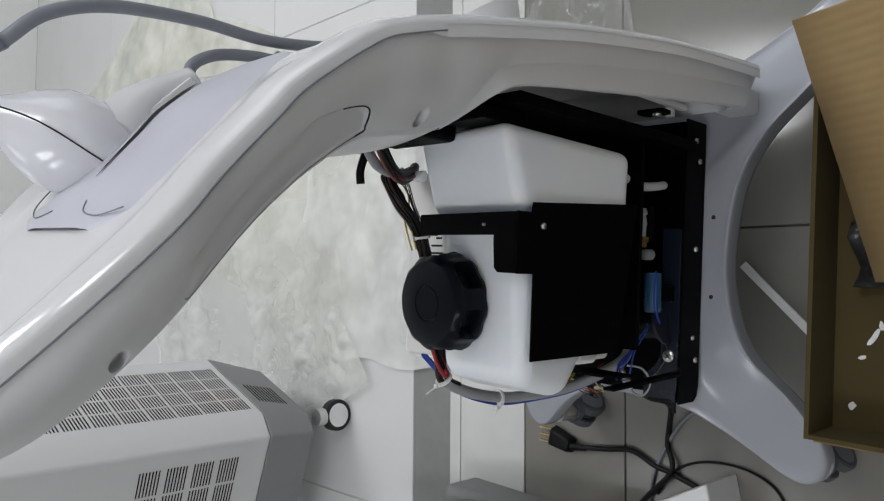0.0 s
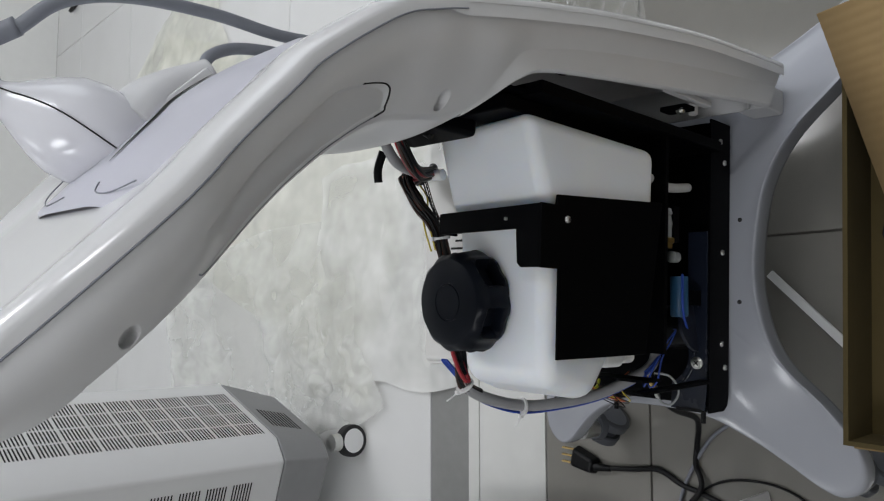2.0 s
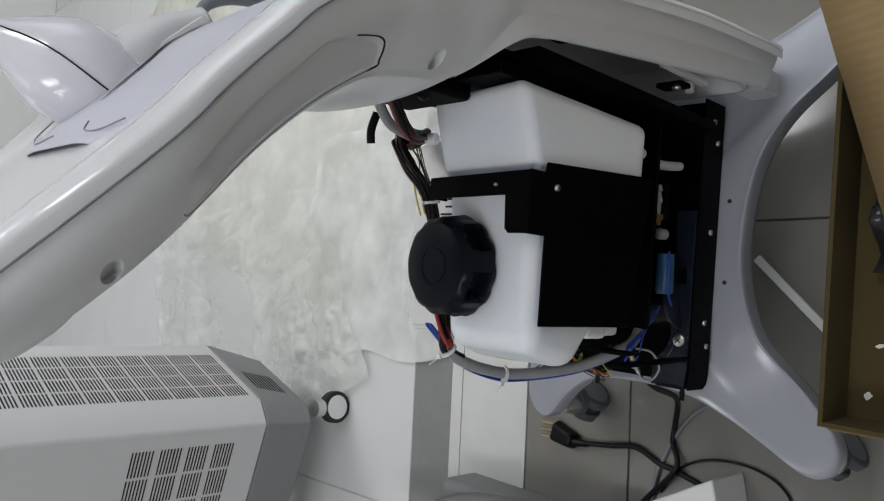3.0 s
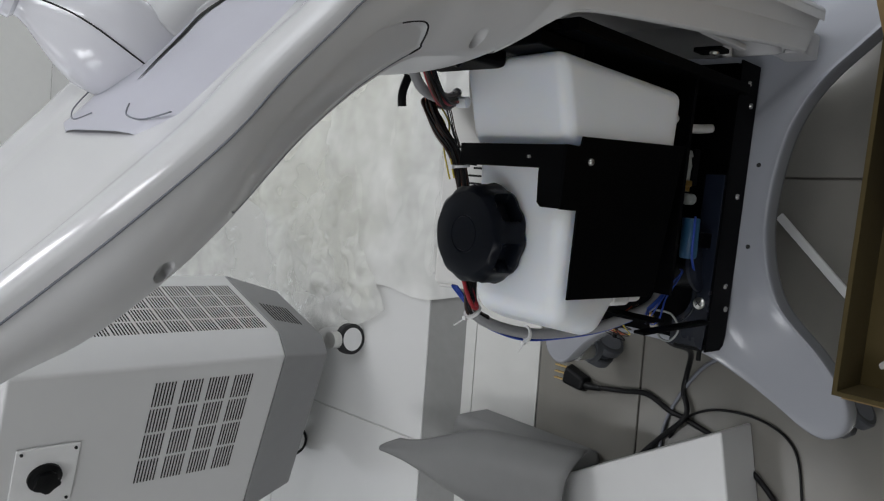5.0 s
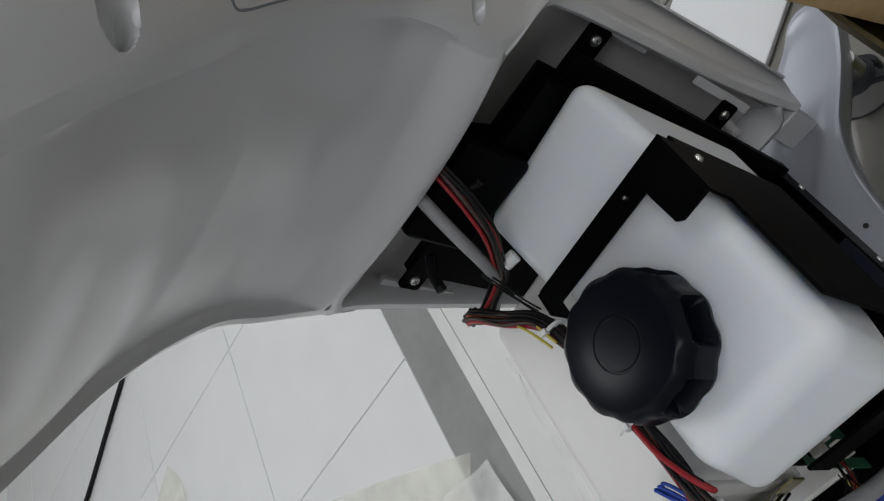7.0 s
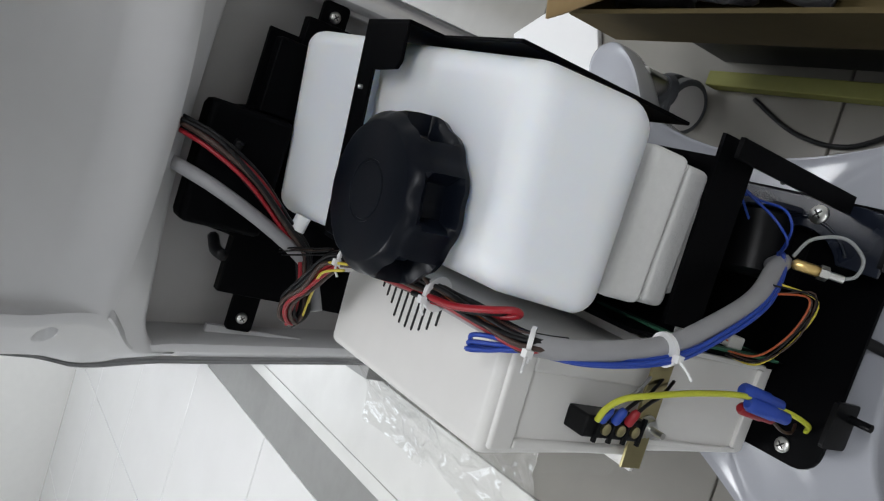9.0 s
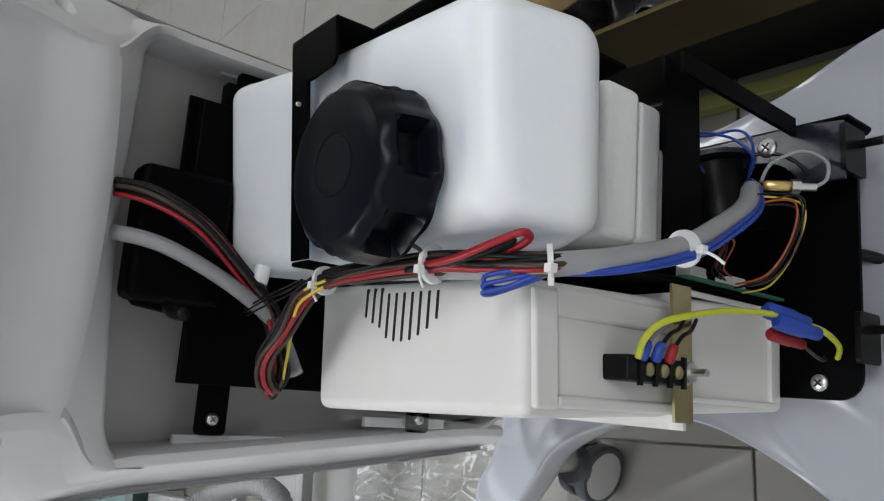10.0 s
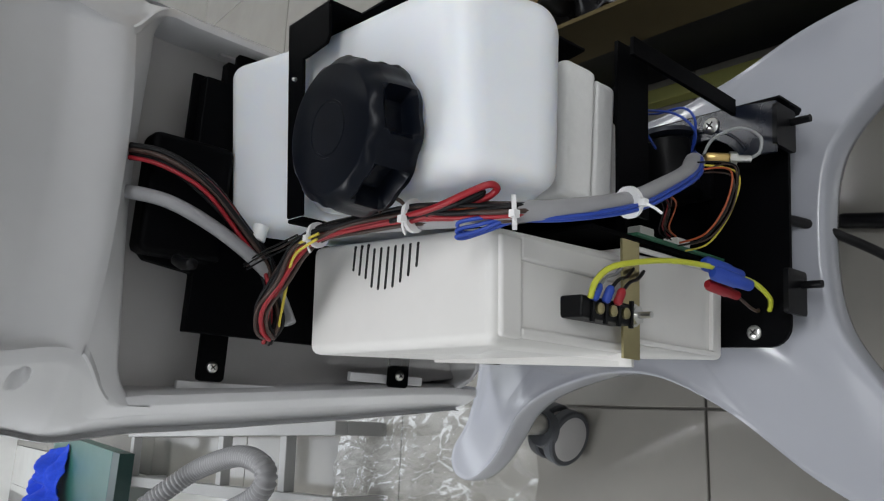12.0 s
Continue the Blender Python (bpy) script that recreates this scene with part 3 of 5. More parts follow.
for (x, y), turn in (((0.122, -0.238), 40), ((-0.275, -0.236), 50), ((-0.268, 0.262), 75), ((0.145, 0.290), 80)):
    c, s = math.cos(radians(turn)), math.sin(radians(turn))
    caster = part("caster", lathe([(0.014, 0.070), (0.014, 0.115)], (x, y, 0), (0, 0, 1), 16), M_STEEL, machine, "grey twin-wheel caster with dark tread")
    for d in (-0.014, 0.014):
        at = Vector((x + c * d - s * 0.012, y + s * d + c * 0.012, 0.038))
        wheel = part("wheel", lathe([(0.030, -0.0085), (0.0355, -0.0085), (0.038, -0.006), (0.038, 0.006), (0.0355, 0.0085), (0.030, 0.0085)], at, (c, s, 0), 30), M_GREYRUB, caster)
        part("disc", lathe([(0.004, -0.0098), (0.026, -0.0094), (0.0302, -0.0085), (0.0302, 0.0085), (0.026, 0.0094), (0.004, 0.0098)], at, (c, s, 0), 28), M_INNER if y > 0 else M_HOSE, wheel, "grey wheel disc")
    part("hood", lathe([(0.020, 0.060), (0.026, 0.068), (0.022, 0.078)], (x - s * 0.006, y + c * 0.006, 0), (0, 0, 1), 18), M_GREYRUB, caster)

# ---- chassis ----
chassis = thing("chassis", (-0.09, 0.03, 0.22), "black painted sheet steel chassis inside the machine", "chassis")
part("floor_plate", plate_bm(rounded(-0.181, -0.152, 0.020, 0.200, 0.018), "z", 0.2425, 0.004), M_BLACK, chassis)
for x in (-0.16, -0.02):
    for y in (-0.10, 0.15):
        part("spacer", lathe([(0.008, 0), (0.008, 0.0255)], (x, y, 0.2155), (0, 0, 1), 10), M_BLACK, chassis)
side = part("side_flange", plate_bm([(-0.140, 0.2205), (0.198, 0.2205), (0.198, 0.27), (-0.158, 0.27), (-0.158, 0.232), (-0.152, 0.2235)], "x", 0.0205, 0.002), M_BLACK, chassis)
for y, z in ((0.173, 0.247), (0.148, 0.236), (0.036, 0.24), (-0.076, 0.241), (-0.105, 0.232)):
    screw(chassis, (0.0215, y, z), (1, 0, 0), 0.0035)
back = part("back_frame", plate_bm([(-0.202, 0.26), (0.03, 0.26), (0.03, 0.605), (-0.045, 0.605), (-0.057, 0.650), (-0.062, 0.655), (-0.145, 0.655), (-0.150, 0.650), (-0.155, 0.612), (-0.202, 0.612)],
                                   "y", 0.164, 0.012), M_BLACK, chassis, bevel=0.001)
part("cover_box", box_bm((-0.148, 0.1285, 0.600), (-0.054, 0.1575, 0.666)), M_BLACK, chassis, bevel=0.006)
part("upright_bar", box_bm((-0.0535, 0.1435, 0.560), (0.006, 0.1575, 0.627)), M_BLACK, chassis, bevel=0.002)
part("peg", tube([(-0.152, 0.120, 0.640), (-0.157, 0.102, 0.642), (-0.158, 0.088, 0.640)], 0.0045, 4, 8), M_BLACK2, chassis)
part("latch", tube([(-0.094, 0.137, 0.640), (-0.086, 0.131, 0.640), (-0.079, 0.127, 0.639)], 0.0042, 4, 8), M_BLACK2, chassis)
part("side_plate", box_bm((-0.062, 0.1605, 0.45), (0.012, 0.1635, 0.632)), M_BLACK, chassis, bevel=0.001)
# sheet added behind the internals so that the open inside looks black
part("black_backing", plate_bm([(-0.10, 0.245), (0.16, 0.245), (0.16, 0.43), (-0.10, 0.43)], "x", -0.112, 0.003), M_BLACK, chassis)
part("tank_shelf", box_bm((-0.12, -0.085, 0.366), (0.02, 0.16, 0.372)), M_BLACK, chassis)
part("shelf_leg", box_bm((-0.118, -0.095, 0.2445), (-0.108, -0.085, 0.374)), M_BLACK, chassis)
part("front_plate", plate_bm([(-0.100, 0.382), (0.0265, 0.388), (0.0265, 0.425), (-0.100, 0.418)], "y", -0.112, 0.003), M_BLACK, chassis)
part("front_strut", hexa_bm([(0.012, -0.122, 0.2735), (0.026, -0.122, 0.2735), (0.026, -0.118, 0.2735), (0.012, -0.118, 0.2735)], [(0.012, -0.127, 0.424), (0.026, -0.127, 0.424), (0.026, -0.1235, 0.424), (0.012, -0.1235, 0.424)]), M_BLACK, chassis, bevel=0.0006)
rail = [(0.0195, 0.060), (-0.006, 0.060), (-0.006, -0.050), (-0.016, -0.055)] + [(-0.042 + 0.038 * math.cos(radians(v)), -0.090 + 0.038 * math.sin(radians(v))) for v in range(55, -66, -10)] + [(-0.026, -0.134), (-0.027, -0.156), (0.017, -0.156), (0.0195, -0.13)]
part("rail_plate", plate_bm(rail, "z", 0.2715, 0.003), M_RAIL, chassis, "black rail plate with a round cut-out, tinted blue for sheen", bevel=0.0006)
part("rail_ring", tube([(-0.042 + 0.046 * math.cos(radians(v)), -0.090 + 0.046 * math.sin(radians(v)), 0.2730) for v in range(50, -61, -10)], 0.0016, 4, 6), M_RAIL, chassis)
screw(chassis, (0.0073, -0.099, 0.2732), (0, 0, 1), 0.0075)
for x, z in ((-0.003, 0.258), (-0.137, 0.243)):
    tab = part("latch_tab", plate_bm(rounded(x - 0.018, z - 0.016, x + 0.018, z + 0.016, 0.003), "y", -0.1555, 0.004), M_BLACK2, chassis)
    part("latch_pin", lathe([(0.0032, 0), (0.0032, 0.016)], (x + 0.007, -0.1574, z - 0.008), (0, -1, 0), 10), M_BLACK2, tab)
    part("tab_foot", box_bm((x - 0.016, -0.1535, 0.2402), (x + 0.016, -0.1425, 0.2442)), M_BLACK, tab)
for x, z, side_x in ((-0.228, 0.575, -1), (0.040, 0.575, 1), (-0.222, 0.377, -1), (0.040, 0.377, 1)):
    x0, x1 = (x - 0.012, -0.19) if side_x < 0 else (0.02, x + 0.012)
    part("mount_tab", plate_bm(rounded(x0, z - 0.012, x1, z + 0.012, 0.004), "y", 0.186, 0.004), M_BLACK, chassis)
    screw(chassis, (x, 0.1835, z), (0, -1, 0), 0.005)
screw(chassis, (-0.169, -0.122, 0.2447), (0, 0, 1), 0.0062)
screw(chassis, (0.012, -0.086, 0.2447), (0, 0, 1), 0.006)
# motor plate with its round opening, pump, fittings under the tank
pump = thing("water_pump", (-0.03, -0.06, 0.2445), "small black pump motor with blue leads on the chassis floor", "pump")
part("motor_body", lathe([(0.022, 0), (0.026, 0.003), (0.026, 0.05), (0.018, 0.056)], (-0.052, -0.060, 0.272), (1, 0.15, 0), 22), M_BLACK2, pump)
part("motor_flange", lathe([(0.034, 0), (0.034, 0.004), (0.022, 0.005)], (0.000, -0.052, 0.272), (1, 0.15, 0), 26), M_BLUEBLACK, pump)
part("motor_foot", box_bm((-0.05, -0.085, 0.2446), (0.0, -0.035, 0.252)), M_BLACK2, pump)
fit1 = thing("hose_fitting", (0.0, 0.05, 0.30), "translucent hose barb with a brass nut under the tank", "fitting")
part("barb", lathe([(0.005, 0), (0.007, 0.006), (0.005, 0.008), (0.007, 0.018), (0.006, 0.022), (0.006, 0.034)], (0.010, 0.080, 0.352), (0, -1, 0), 14), M_CLEAR, fit1)
part("brass_nut", lathe([(0.009, 0), (0.009, 0.006), (0.007, 0.007), (0.007, 0.012)], (0.010, 0.046, 0.352), (0, -1, 0), 6), M_BRASS2, fit1)
part("elbow", tube([(0.002, 0.118, 0.404), (0.000, 0.113, 0.372), (-0.002, 0.108, 0.350), (-0.006, 0.110, 0.310), (-0.010, 0.116, 0.268)], 0.0055, 6, 10), M_FOAM, fit1)
part("bracket", box_bm((-0.004, 0.042, 0.334), (0.016, 0.083, 0.3455)), M_BLACK, fit1)
capac = thing("capacitor", (0.0, -0.02, 0.2445), "blue cylindrical capacitor with blue leads", "capacitor")
part("can", lathe([(0.010, 0), (0.0105, 0.002), (0.0105, 0.046), (0.009, 0.048)], (0.000, 0.004, 0.305), (0, -1, -0.05), 18), M_CAPAC, capac)
part("clamp", box_bm((-0.012, -0.030, 0.2446), (0.012, -0.012, 0.296)), M_BLACK, capac)
part("lead", tube([(0.006, 0.006, 0.308), (0.012, -0.01, 0.318), (0.010, -0.04, 0.312), (0.004, -0.06, 0.29)], 0.0016, 6, 6), M_BLUE, capac)
part("terminal", lathe([(0.007, 0), (0.007, 0.012), (0.004, 0.014)], (0.003, 0.026, 0.318), (0, 0, 1), 12), M_CLEAR, capac)

# ---- water tank ----
tank = thing("water_tank", (-0.05, 0.0, 0.43), "translucent white plastic water tank on foam blocks", "tank")
# outlines of the front tank's two sides: top rear, top front, lower front, step, bottom rear
left_side = [(-0.112, 0.062, 0.573), (-0.104, -0.110, 0.563), (-0.113, -0.132, 0.500), (-0.100, -0.088, 0.468), (-0.100, 0.062, 0.4635)]
right_side = [(0.024, 0.062, 0.590), (0.022, -0.110, 0.578), (0.022, -0.128, 0.503), (0.018, -0.082, 0.4635), (0.020, 0.062, 0.4635)]


def prism_bm(a, b):
    """A solid between two like outlines."""
    bm = bmesh.new()
    p, q = [bm.verts.new(v) for v in a], [bm.verts.new(v) for v in b]
    bm.faces.new(p[::-1])
    bm.faces.new(q)
    for i in range(len(a)):
        j = (i + 1) % len(a)
        bm.faces.new((p[i], p[j], q[j], q[i]))
    return bm


part("tank_body", prism_bm(left_side, right_side), M_TANK, tank, bevel=0.018, segments=6)
rear_bot = [(-0.112, 0.045, 0.405), (0.026, 0.045, 0.405), (0.028, 0.136, 0.405), (-0.112, 0.138, 0.405)]
rear_top = [(-0.120, 0.058, 0.570), (0.024, 0.058, 0.588), (0.020, 0.1425, 0.613), (-0.122, 0.1425, 0.595)]
part("tank_rear", hexa_bm(rear_bot, rear_top), M_TANK, tank, bevel=0.013, segments=5)


cap_at = (-0.0745, -0.0325, 0.574)
cap_axis = (-0.07, -0.05, 1)
CAP_TURN = math.atan2(basis(cap_axis)[0].y, basis(cap_axis)[0].x)
POCKET = (3, 4, 5, 6, 7)


def lobes(a, k):
    """Shallow scallops on the skirt and six deep finger pockets; the flat top stays round."""
    b = a + CAP_TURN - radians(-83)
    c = 0.5 - 0.5 * math.cos(12 * b)
    q = 1 - (0.035 * (1 - c) ** 1.5 if 1 <= k <= 9 else 0.02 * (1 - c) if k in (0, 10) else 0)
    off = abs((b + math.pi / 6) % (math.pi / 3) - math.pi / 6)
    if k in POCKET:
        q *= 1 - (0.26 if 4 <= k <= 6 else 0.10) * (1 - ease(radians(15), radians(18), off))
    return q


cap = part("filler_cap", lathe([(r * 0.975, h) for r, h in ((0.045, 0.0), (0.0525, 0.002), (0.0535, 0.006), (0.0535, 0.0085), (0.0534, 0.0095), (0.0532, 0.018), (0.0522, 0.0265), (0.0520, 0.0275), (0.0505, 0.0315), (0.0485, 0.0345), (0.0455, 0.0368), (0.0435, 0.0380), (0.0425, 0.0384), (0.0195, 0.03868), (0.0190, 0.0380), (0.0178, 0.0380), (0.0173, 0.0387), (0.004, 0.0388))],
                               cap_at, cap_axis, 144, lobes), M_CAP, tank, "black scalloped screw cap with finger pockets")
part("spigot", lathe([(0.034, 0), (0.034, 0.02)], (-0.0745, -0.0325, 0.564), cap_axis, 32), M_TANK, tank)
part("vent_stub", lathe([(0.006, 0), (0.006, 0.012)], (-0.118, 0.10, 0.585), (-1, 0, 0.2), 12), M_TANK, tank)
for i, (z0, z1, d) in enumerate(((0.3725, 0.3995, 0.020), (0.400, 0.4265, 0.003), (0.427, 0.4625, 0.0))):
    lone("foam_block", box_bm((-0.095 + d * 0.5, -0.098 + d, z0), (0.006 - d, 0.04, z1)), M_FOAM, "white packing foam slab under the water tank", "foam", "foam slabs under the tank", bevel=0.006, segments=3)

# ---- steel bracket over the tank ----
bracket = thing("tank_bracket", (0.0, 0.0, 0.598), "black steel strap bracket holding the water tank", "bracket")
strap = [(-0.118, 0.036), (-0.003, 0.036), (-0.003, 0.030), (-0.001, 0.004), (0.004, 0.0), (0.0275, 0.0), (0.0275, 0.058), (-0.118, 0.058)]
LEAN = Matrix.Identity(4)
LEAN[2][0], LEAN[2][3] = 0.108, -0.108 * 0.0275
bm = plate_bm(strap, "z", 0.6005, 0.0025)
bmesh.ops.transform(bm, matrix=LEAN, verts=bm.verts)
part("strap", bm, M_BLACK, bracket, bevel=0.0006)
part("side_plate", plate_bm([(-0.084, 0.575), (-0.0005, 0.575), (-0.0005, 0.6015), (0.0585, 0.6015), (0.0585, 0.580), (0.068, 0.578), (0.080, 0.395), (-0.083, 0.425)], "x", 0.0285, 0.0025), M_BLACK, bracket, bevel=0.0006)
part("strap_bend", box_bm((-0.1215, 0.0362, 0.560), (-0.1185, 0.0578, 0.5853)), M_BLACK, bracket, bevel=0.001)
screw(bracket, (0.0298, 0.046, 0.564), (1, 0, 0), 0.0035)
screw(bracket, (-0.016, 0.046, 0.5973), (-0.108, 0, 1), 0.0016)

# ---- power supply ----
psu = thing("power_supply", (-0.165, 0.0, 0.2445), "white plastic power supply housing with speaker slots", "power supply")
body = hexa_bm([(-0.200, -0.098, 0.385), (-0.125, -0.098, 0.385), (-0.125, 0.118, 0.385), (-0.206, 0.118, 0.385)],
               [(-0.205, -0.106, 0.527), (-0.130, -0.100, 0.527), (-0.122, 0.120, 0.527), (-0.213, 0.110, 0.527)])
part("housing", body, M_PSU, psu, bevel=0.008, segments=4)
part("lower_housing", hexa_bm([(-0.192, -0.094, 0.2446), (-0.112, -0.094, 0.2446), (-0.112, 0.1, 0.2446), (-0.192, 0.1, 0.2446)],
                              [(-0.199, -0.094, 0.3852), (-0.122, -0.094, 0.3852), (-0.122, 0.1, 0.3852), (-0.199, 0.1, 0.3852)]), M_PSU, psu, bevel=0.005, segments=3)
# raised frame that borders the recessed front panel
def psu_face(x, z):
    g, h = (x + 0.205) / 0.075, (z - 0.385) / 0.142
    return -0.098 + h * (-0.008 + 0.006 * g)


for x0, x1, z0, z1 in ((-0.1995, -0.1345, 0.502, 0.5215), (-0.149, -0.1325, 0.387, 0.503), (-0.1985, -0.1915, 0.387, 0.503)):
    ring = [[(x, psu_face(x, z) + d, z) for x, d in ((x0, -0.0028), (x1, -0.0028), (x1, 0.004), (x0, 0.004))] for z in (z0, z1)]
    part("panel_border", hexa_bm(*ring), M_PSU, psu, bevel=0.0025, segments=3)
for lo, hi in (((-0.186, -0.0975, 0.262), (-0.120, -0.0935, 0.267)), ((-0.190, -0.0975, 0.262), (-0.186, -0.0935, 0.37)), ((-0.120, -0.0975, 0.262), (-0.116, -0.0935, 0.37))):
    part("panel_rib", box_bm(lo, hi), M_PSU, psu, bevel=0.0012)
part("base_lip", box_bm((-0.208, -0.104, 0.3835), (-0.120, 0.118, 0.3865)), M_PSU, psu)
slot_len = (0.020, 0.024, 0.027, 0.030, 0.032, 0.032, 0.031, 0.028, 0.024, 0.018)
for i in range(10):
    y = 0.053 - i * 0.0088
    x1 = -0.133 + 0.0006 * (4.5 - i) * 0.2 + (0.004 if i < 3 else 0)
    bm = plate_bm(rounded(x1 - slot_len[i], y - 0.0012, x1, y + 0.0012, 0.0011, 2), "z", 0.5268, 0.0012)
    part("speaker_slot", bm, M_SLOT, psu)
part("strip", plate_bm([(-0.203, 0.384), (-0.118, 0.388), (-0.118, 0.408), (-0.203, 0.403)], "y", -0.1085, 0.002), M_BRASS, psu, "yellow passivated steel clamp strip")
term = part("terminal_block", box_bm((-0.181, -0.1185, 0.404), (-0.166, -0.0985, 0.461)), M_BLACK2, psu, "black screw terminal block", bevel=0.002)
for i in range(4):
    part("divider", box_bm((-0.183, -0.1200, 0.407 + 0.0140 * i), (-0.164, -0.1175, 0.4095 + 0.0140 * i)), M_BLACK2, term)
for i in range(3):
    part("terminal_screw", lathe([(0.004, 0), (0.004, 0.002), (0.002, 0.0025)], (-0.1735, -0.1187, 0.4155 + 0.0140 * i), (0, -1, 0), 10), M_BRASS, term)
bolt = part("bolt", lathe([(0.0024, 0), (0.0024, 0.018)], (-0.172, -0.1075, 0.394), (0, -1, 0), 10), M_STEEL, psu)
part("nut", lathe([(0.0068, 0), (0.0068, 0.005)], (-0.172, -0.110, 0.394), (0, -1, 0), 6), M_STEEL, bolt)
part("washer", lathe([(0.0085, 0), (0.0085, 0.0012)], (-0.172, -0.1096, 0.394), (0, -1, 0), 16), M_STEEL, bolt)
rows = []
for i in range(60):
    g = i / 59
    p = Vector((-0.2105 - 0.001 * g, 0.085 - 0.175 * min(1, g / 0.6), 0.520)) if g < 0.6 else Vector((-0.2065 + 0.006 * (g - 0.6), -0.095, 0.520 - 0.13 * (g - 0.6) / 0.4))
    drop_x = 0.006 + 0.007 * abs(noise.noise((g * 9, 0.4, 2.0))) + 0.004 * g
    rows.append([p + Vector((-drop_x * h, 0.004 * noise.noise((g * 14, h * 2, 5.0)), 0.006 * noise.noise((g * 17, h * 3, 1.0)) * h)) for h in np.linspace(0, 1, 7)])
lone("film_scrap", grid_mesh(rows), M_BAG, "clear plastic film hanging from the power supply's lower edge", "plastic film")
board = thing("circuit_board", (-0.09, -0.09, 0.30), "green circuit board standing beside the power supply", "circuit board")
part("board", box_bm((-0.1105, -0.105, 0.262), (-0.1085, -0.02, 0.384)), M_PCB, board)
for y, z in ((-0.09, 0.36), (-0.075, 0.335), (-0.055, 0.36), (-0.09, 0.31)):
    part("connector", box_bm((-0.1086, y - 0.007, z - 0.009), (-0.099, y + 0.007, z + 0.009)), M_PSU, board, bevel=0.001)

# ---- wiring ----
rng = random.Random(4)


def bundle(name, label, path, colours, spread, r, parent_at, toward=(0.2, 0.3, 1)):
    """Loose wires side by side in a round section along one path; the first and last colours lie on the side named."""
    ob = thing(name, parent_at, label, "wiring")
    n = len(colours)
    line = [Vector(p) for p in path]
    for i, mat in enumerate(colours):
        rr = spread * math.sqrt(((i * 7) % n + 0.5) / n)
        pts = []
        for k, p in enumerate(line):
            d = (line[min(k + 1, len(line) - 1)] - line[max(k - 1, 0)]).normalized()
            u = Vector(toward)
            u = (u - d * u.dot(d)).normalized()
            v = d.cross(u)
            b = 2 * math.pi * (i + 0.5) / n + rng.uniform(-0.35, 0.35)
            end = 0.7 if k in (0, len(line) - 1) else 1.0
            pts.append(p + (u * math.cos(b) + v * math.sin(b)) * rr * end * rng.uniform(0.8, 1.2))
        part("wire", tube(pts, r * rng.uniform(0.85, 1.15), 6, 6), mat, ob)
    return ob


drop = [(-0.075, 0.150, 0.700), (-0.078, 0.124, 0.684), (-0.084, 0.102, 0.664), (-0.100, 0.092, 0.635), (-0.124, 0.100, 0.600), (-0.146, 0.108, 0.574), (-0.168, 0.106, 0.566), (-0.190, 0.104, 0.562), (-0.206, 0.116, 0.562)]
bundle("wire_bundle", "loose bundle of red, orange and black wires falling into the tray", drop,
       [M_WBLACK, M_RED, M_WBLACK, M_WBLACK, M_WBLACK, M_BROWN, M_WBLACK, M_WBLACK, M_WBLACK, M_RED, M_WBLACK, M_BROWN], 0.0060, 0.0017, (-0.1, 0.1, 0.6), (-0.4, -1, 0.4))
lone("grey_sleeve", tube([(-0.105, 0.160, 0.690), (-0.107, 0.130, 0.681), (-0.114, 0.104, 0.655), (-0.130, 0.100, 0.615), (-0.150, 0.108, 0.575), (-0.166, 0.116, 0.556), (-0.190, 0.106, 0.548)], 0.0052, 8, 10), M_SLEEVE,
     "grey cable sleeve hanging into the tray", "cable")
rise = [(-0.196, 0.116, 0.560), (-0.199, 0.109, 0.564), (-0.194, 0.104, 0.572), (-0.180, 0.092, 0.578), (-0.160, 0.070, 0.579), (-0.140, 0.050, 0.577), (-0.130, 0.030, 0.572), (-0.127, -0.005, 0.566), (-0.124, -0.055, 0.556), (-0.1255, -0.090, 0.546), (-0.127, -0.122, 0.536), (-0.123, -0.134, 0.515)]
bundle("wire_loom", "red, orange and black wires tied along the tank edge", rise,
       [M_RED, M_RED, M_BROWN, M_RED, M_WBLACK, M_WBLACK, M_WBLACK, M_BROWN, M_WBLACK, M_WBLACK, M_BROWN, M_WBLACK, M_WBLACK, M_BROWN, M_WBLACK, M_ORANGE, M_WBLACK, M_BROWN, M_RED, M_RED], 0.0062, 0.0017, (-0.16, 0.05, 0.57), (-1, -0.7, 0.3))
bundle("wire_bundle", "thin stray black wires beside the tank", [(-0.150, 0.110, 0.590), (-0.143, 0.090, 0.587), (-0.137, 0.070, 0.583), (-0.131, 0.052, 0.578)], [M_WBLACK, M_WBLACK, M_BROWN, M_WBLACK], 0.004, 0.0007, (-0.13, 0.09, 0.6))
bundle("wire_bundle", "two loose yellow wires in the tray", [(-0.134, 0.020, 0.580), (-0.141, 0.043, 0.583), (-0.152, 0.060, 0.577), (-0.163, 0.080, 0.568), (-0.186, 0.098, 0.560), (-0.198, 0.108, 0.556)], [M_YELLOW, M_YELLOW], 0.0045, 0.0010, (-0.17, 0.06, 0.56))
lone("grey_sleeve", tube([(-0.125, -0.015, 0.556), (-0.1265, -0.060, 0.548), (-0.128, -0.100, 0.540), (-0.127, -0.126, 0.531), (-0.121, -0.141, 0.502), (-0.108, -0.150, 0.458), (-0.090, -0.148, 0.420), (-0.066, -0.138, 0.372), (-0.044, -0.120, 0.335), (-0.036, -0.105, 0.305), (-0.040, -0.085, 0.285)], 0.0065, 8, 12), M_SLEEVE,
     "grey cable sleeve tied along the tank and power supply", "cable")
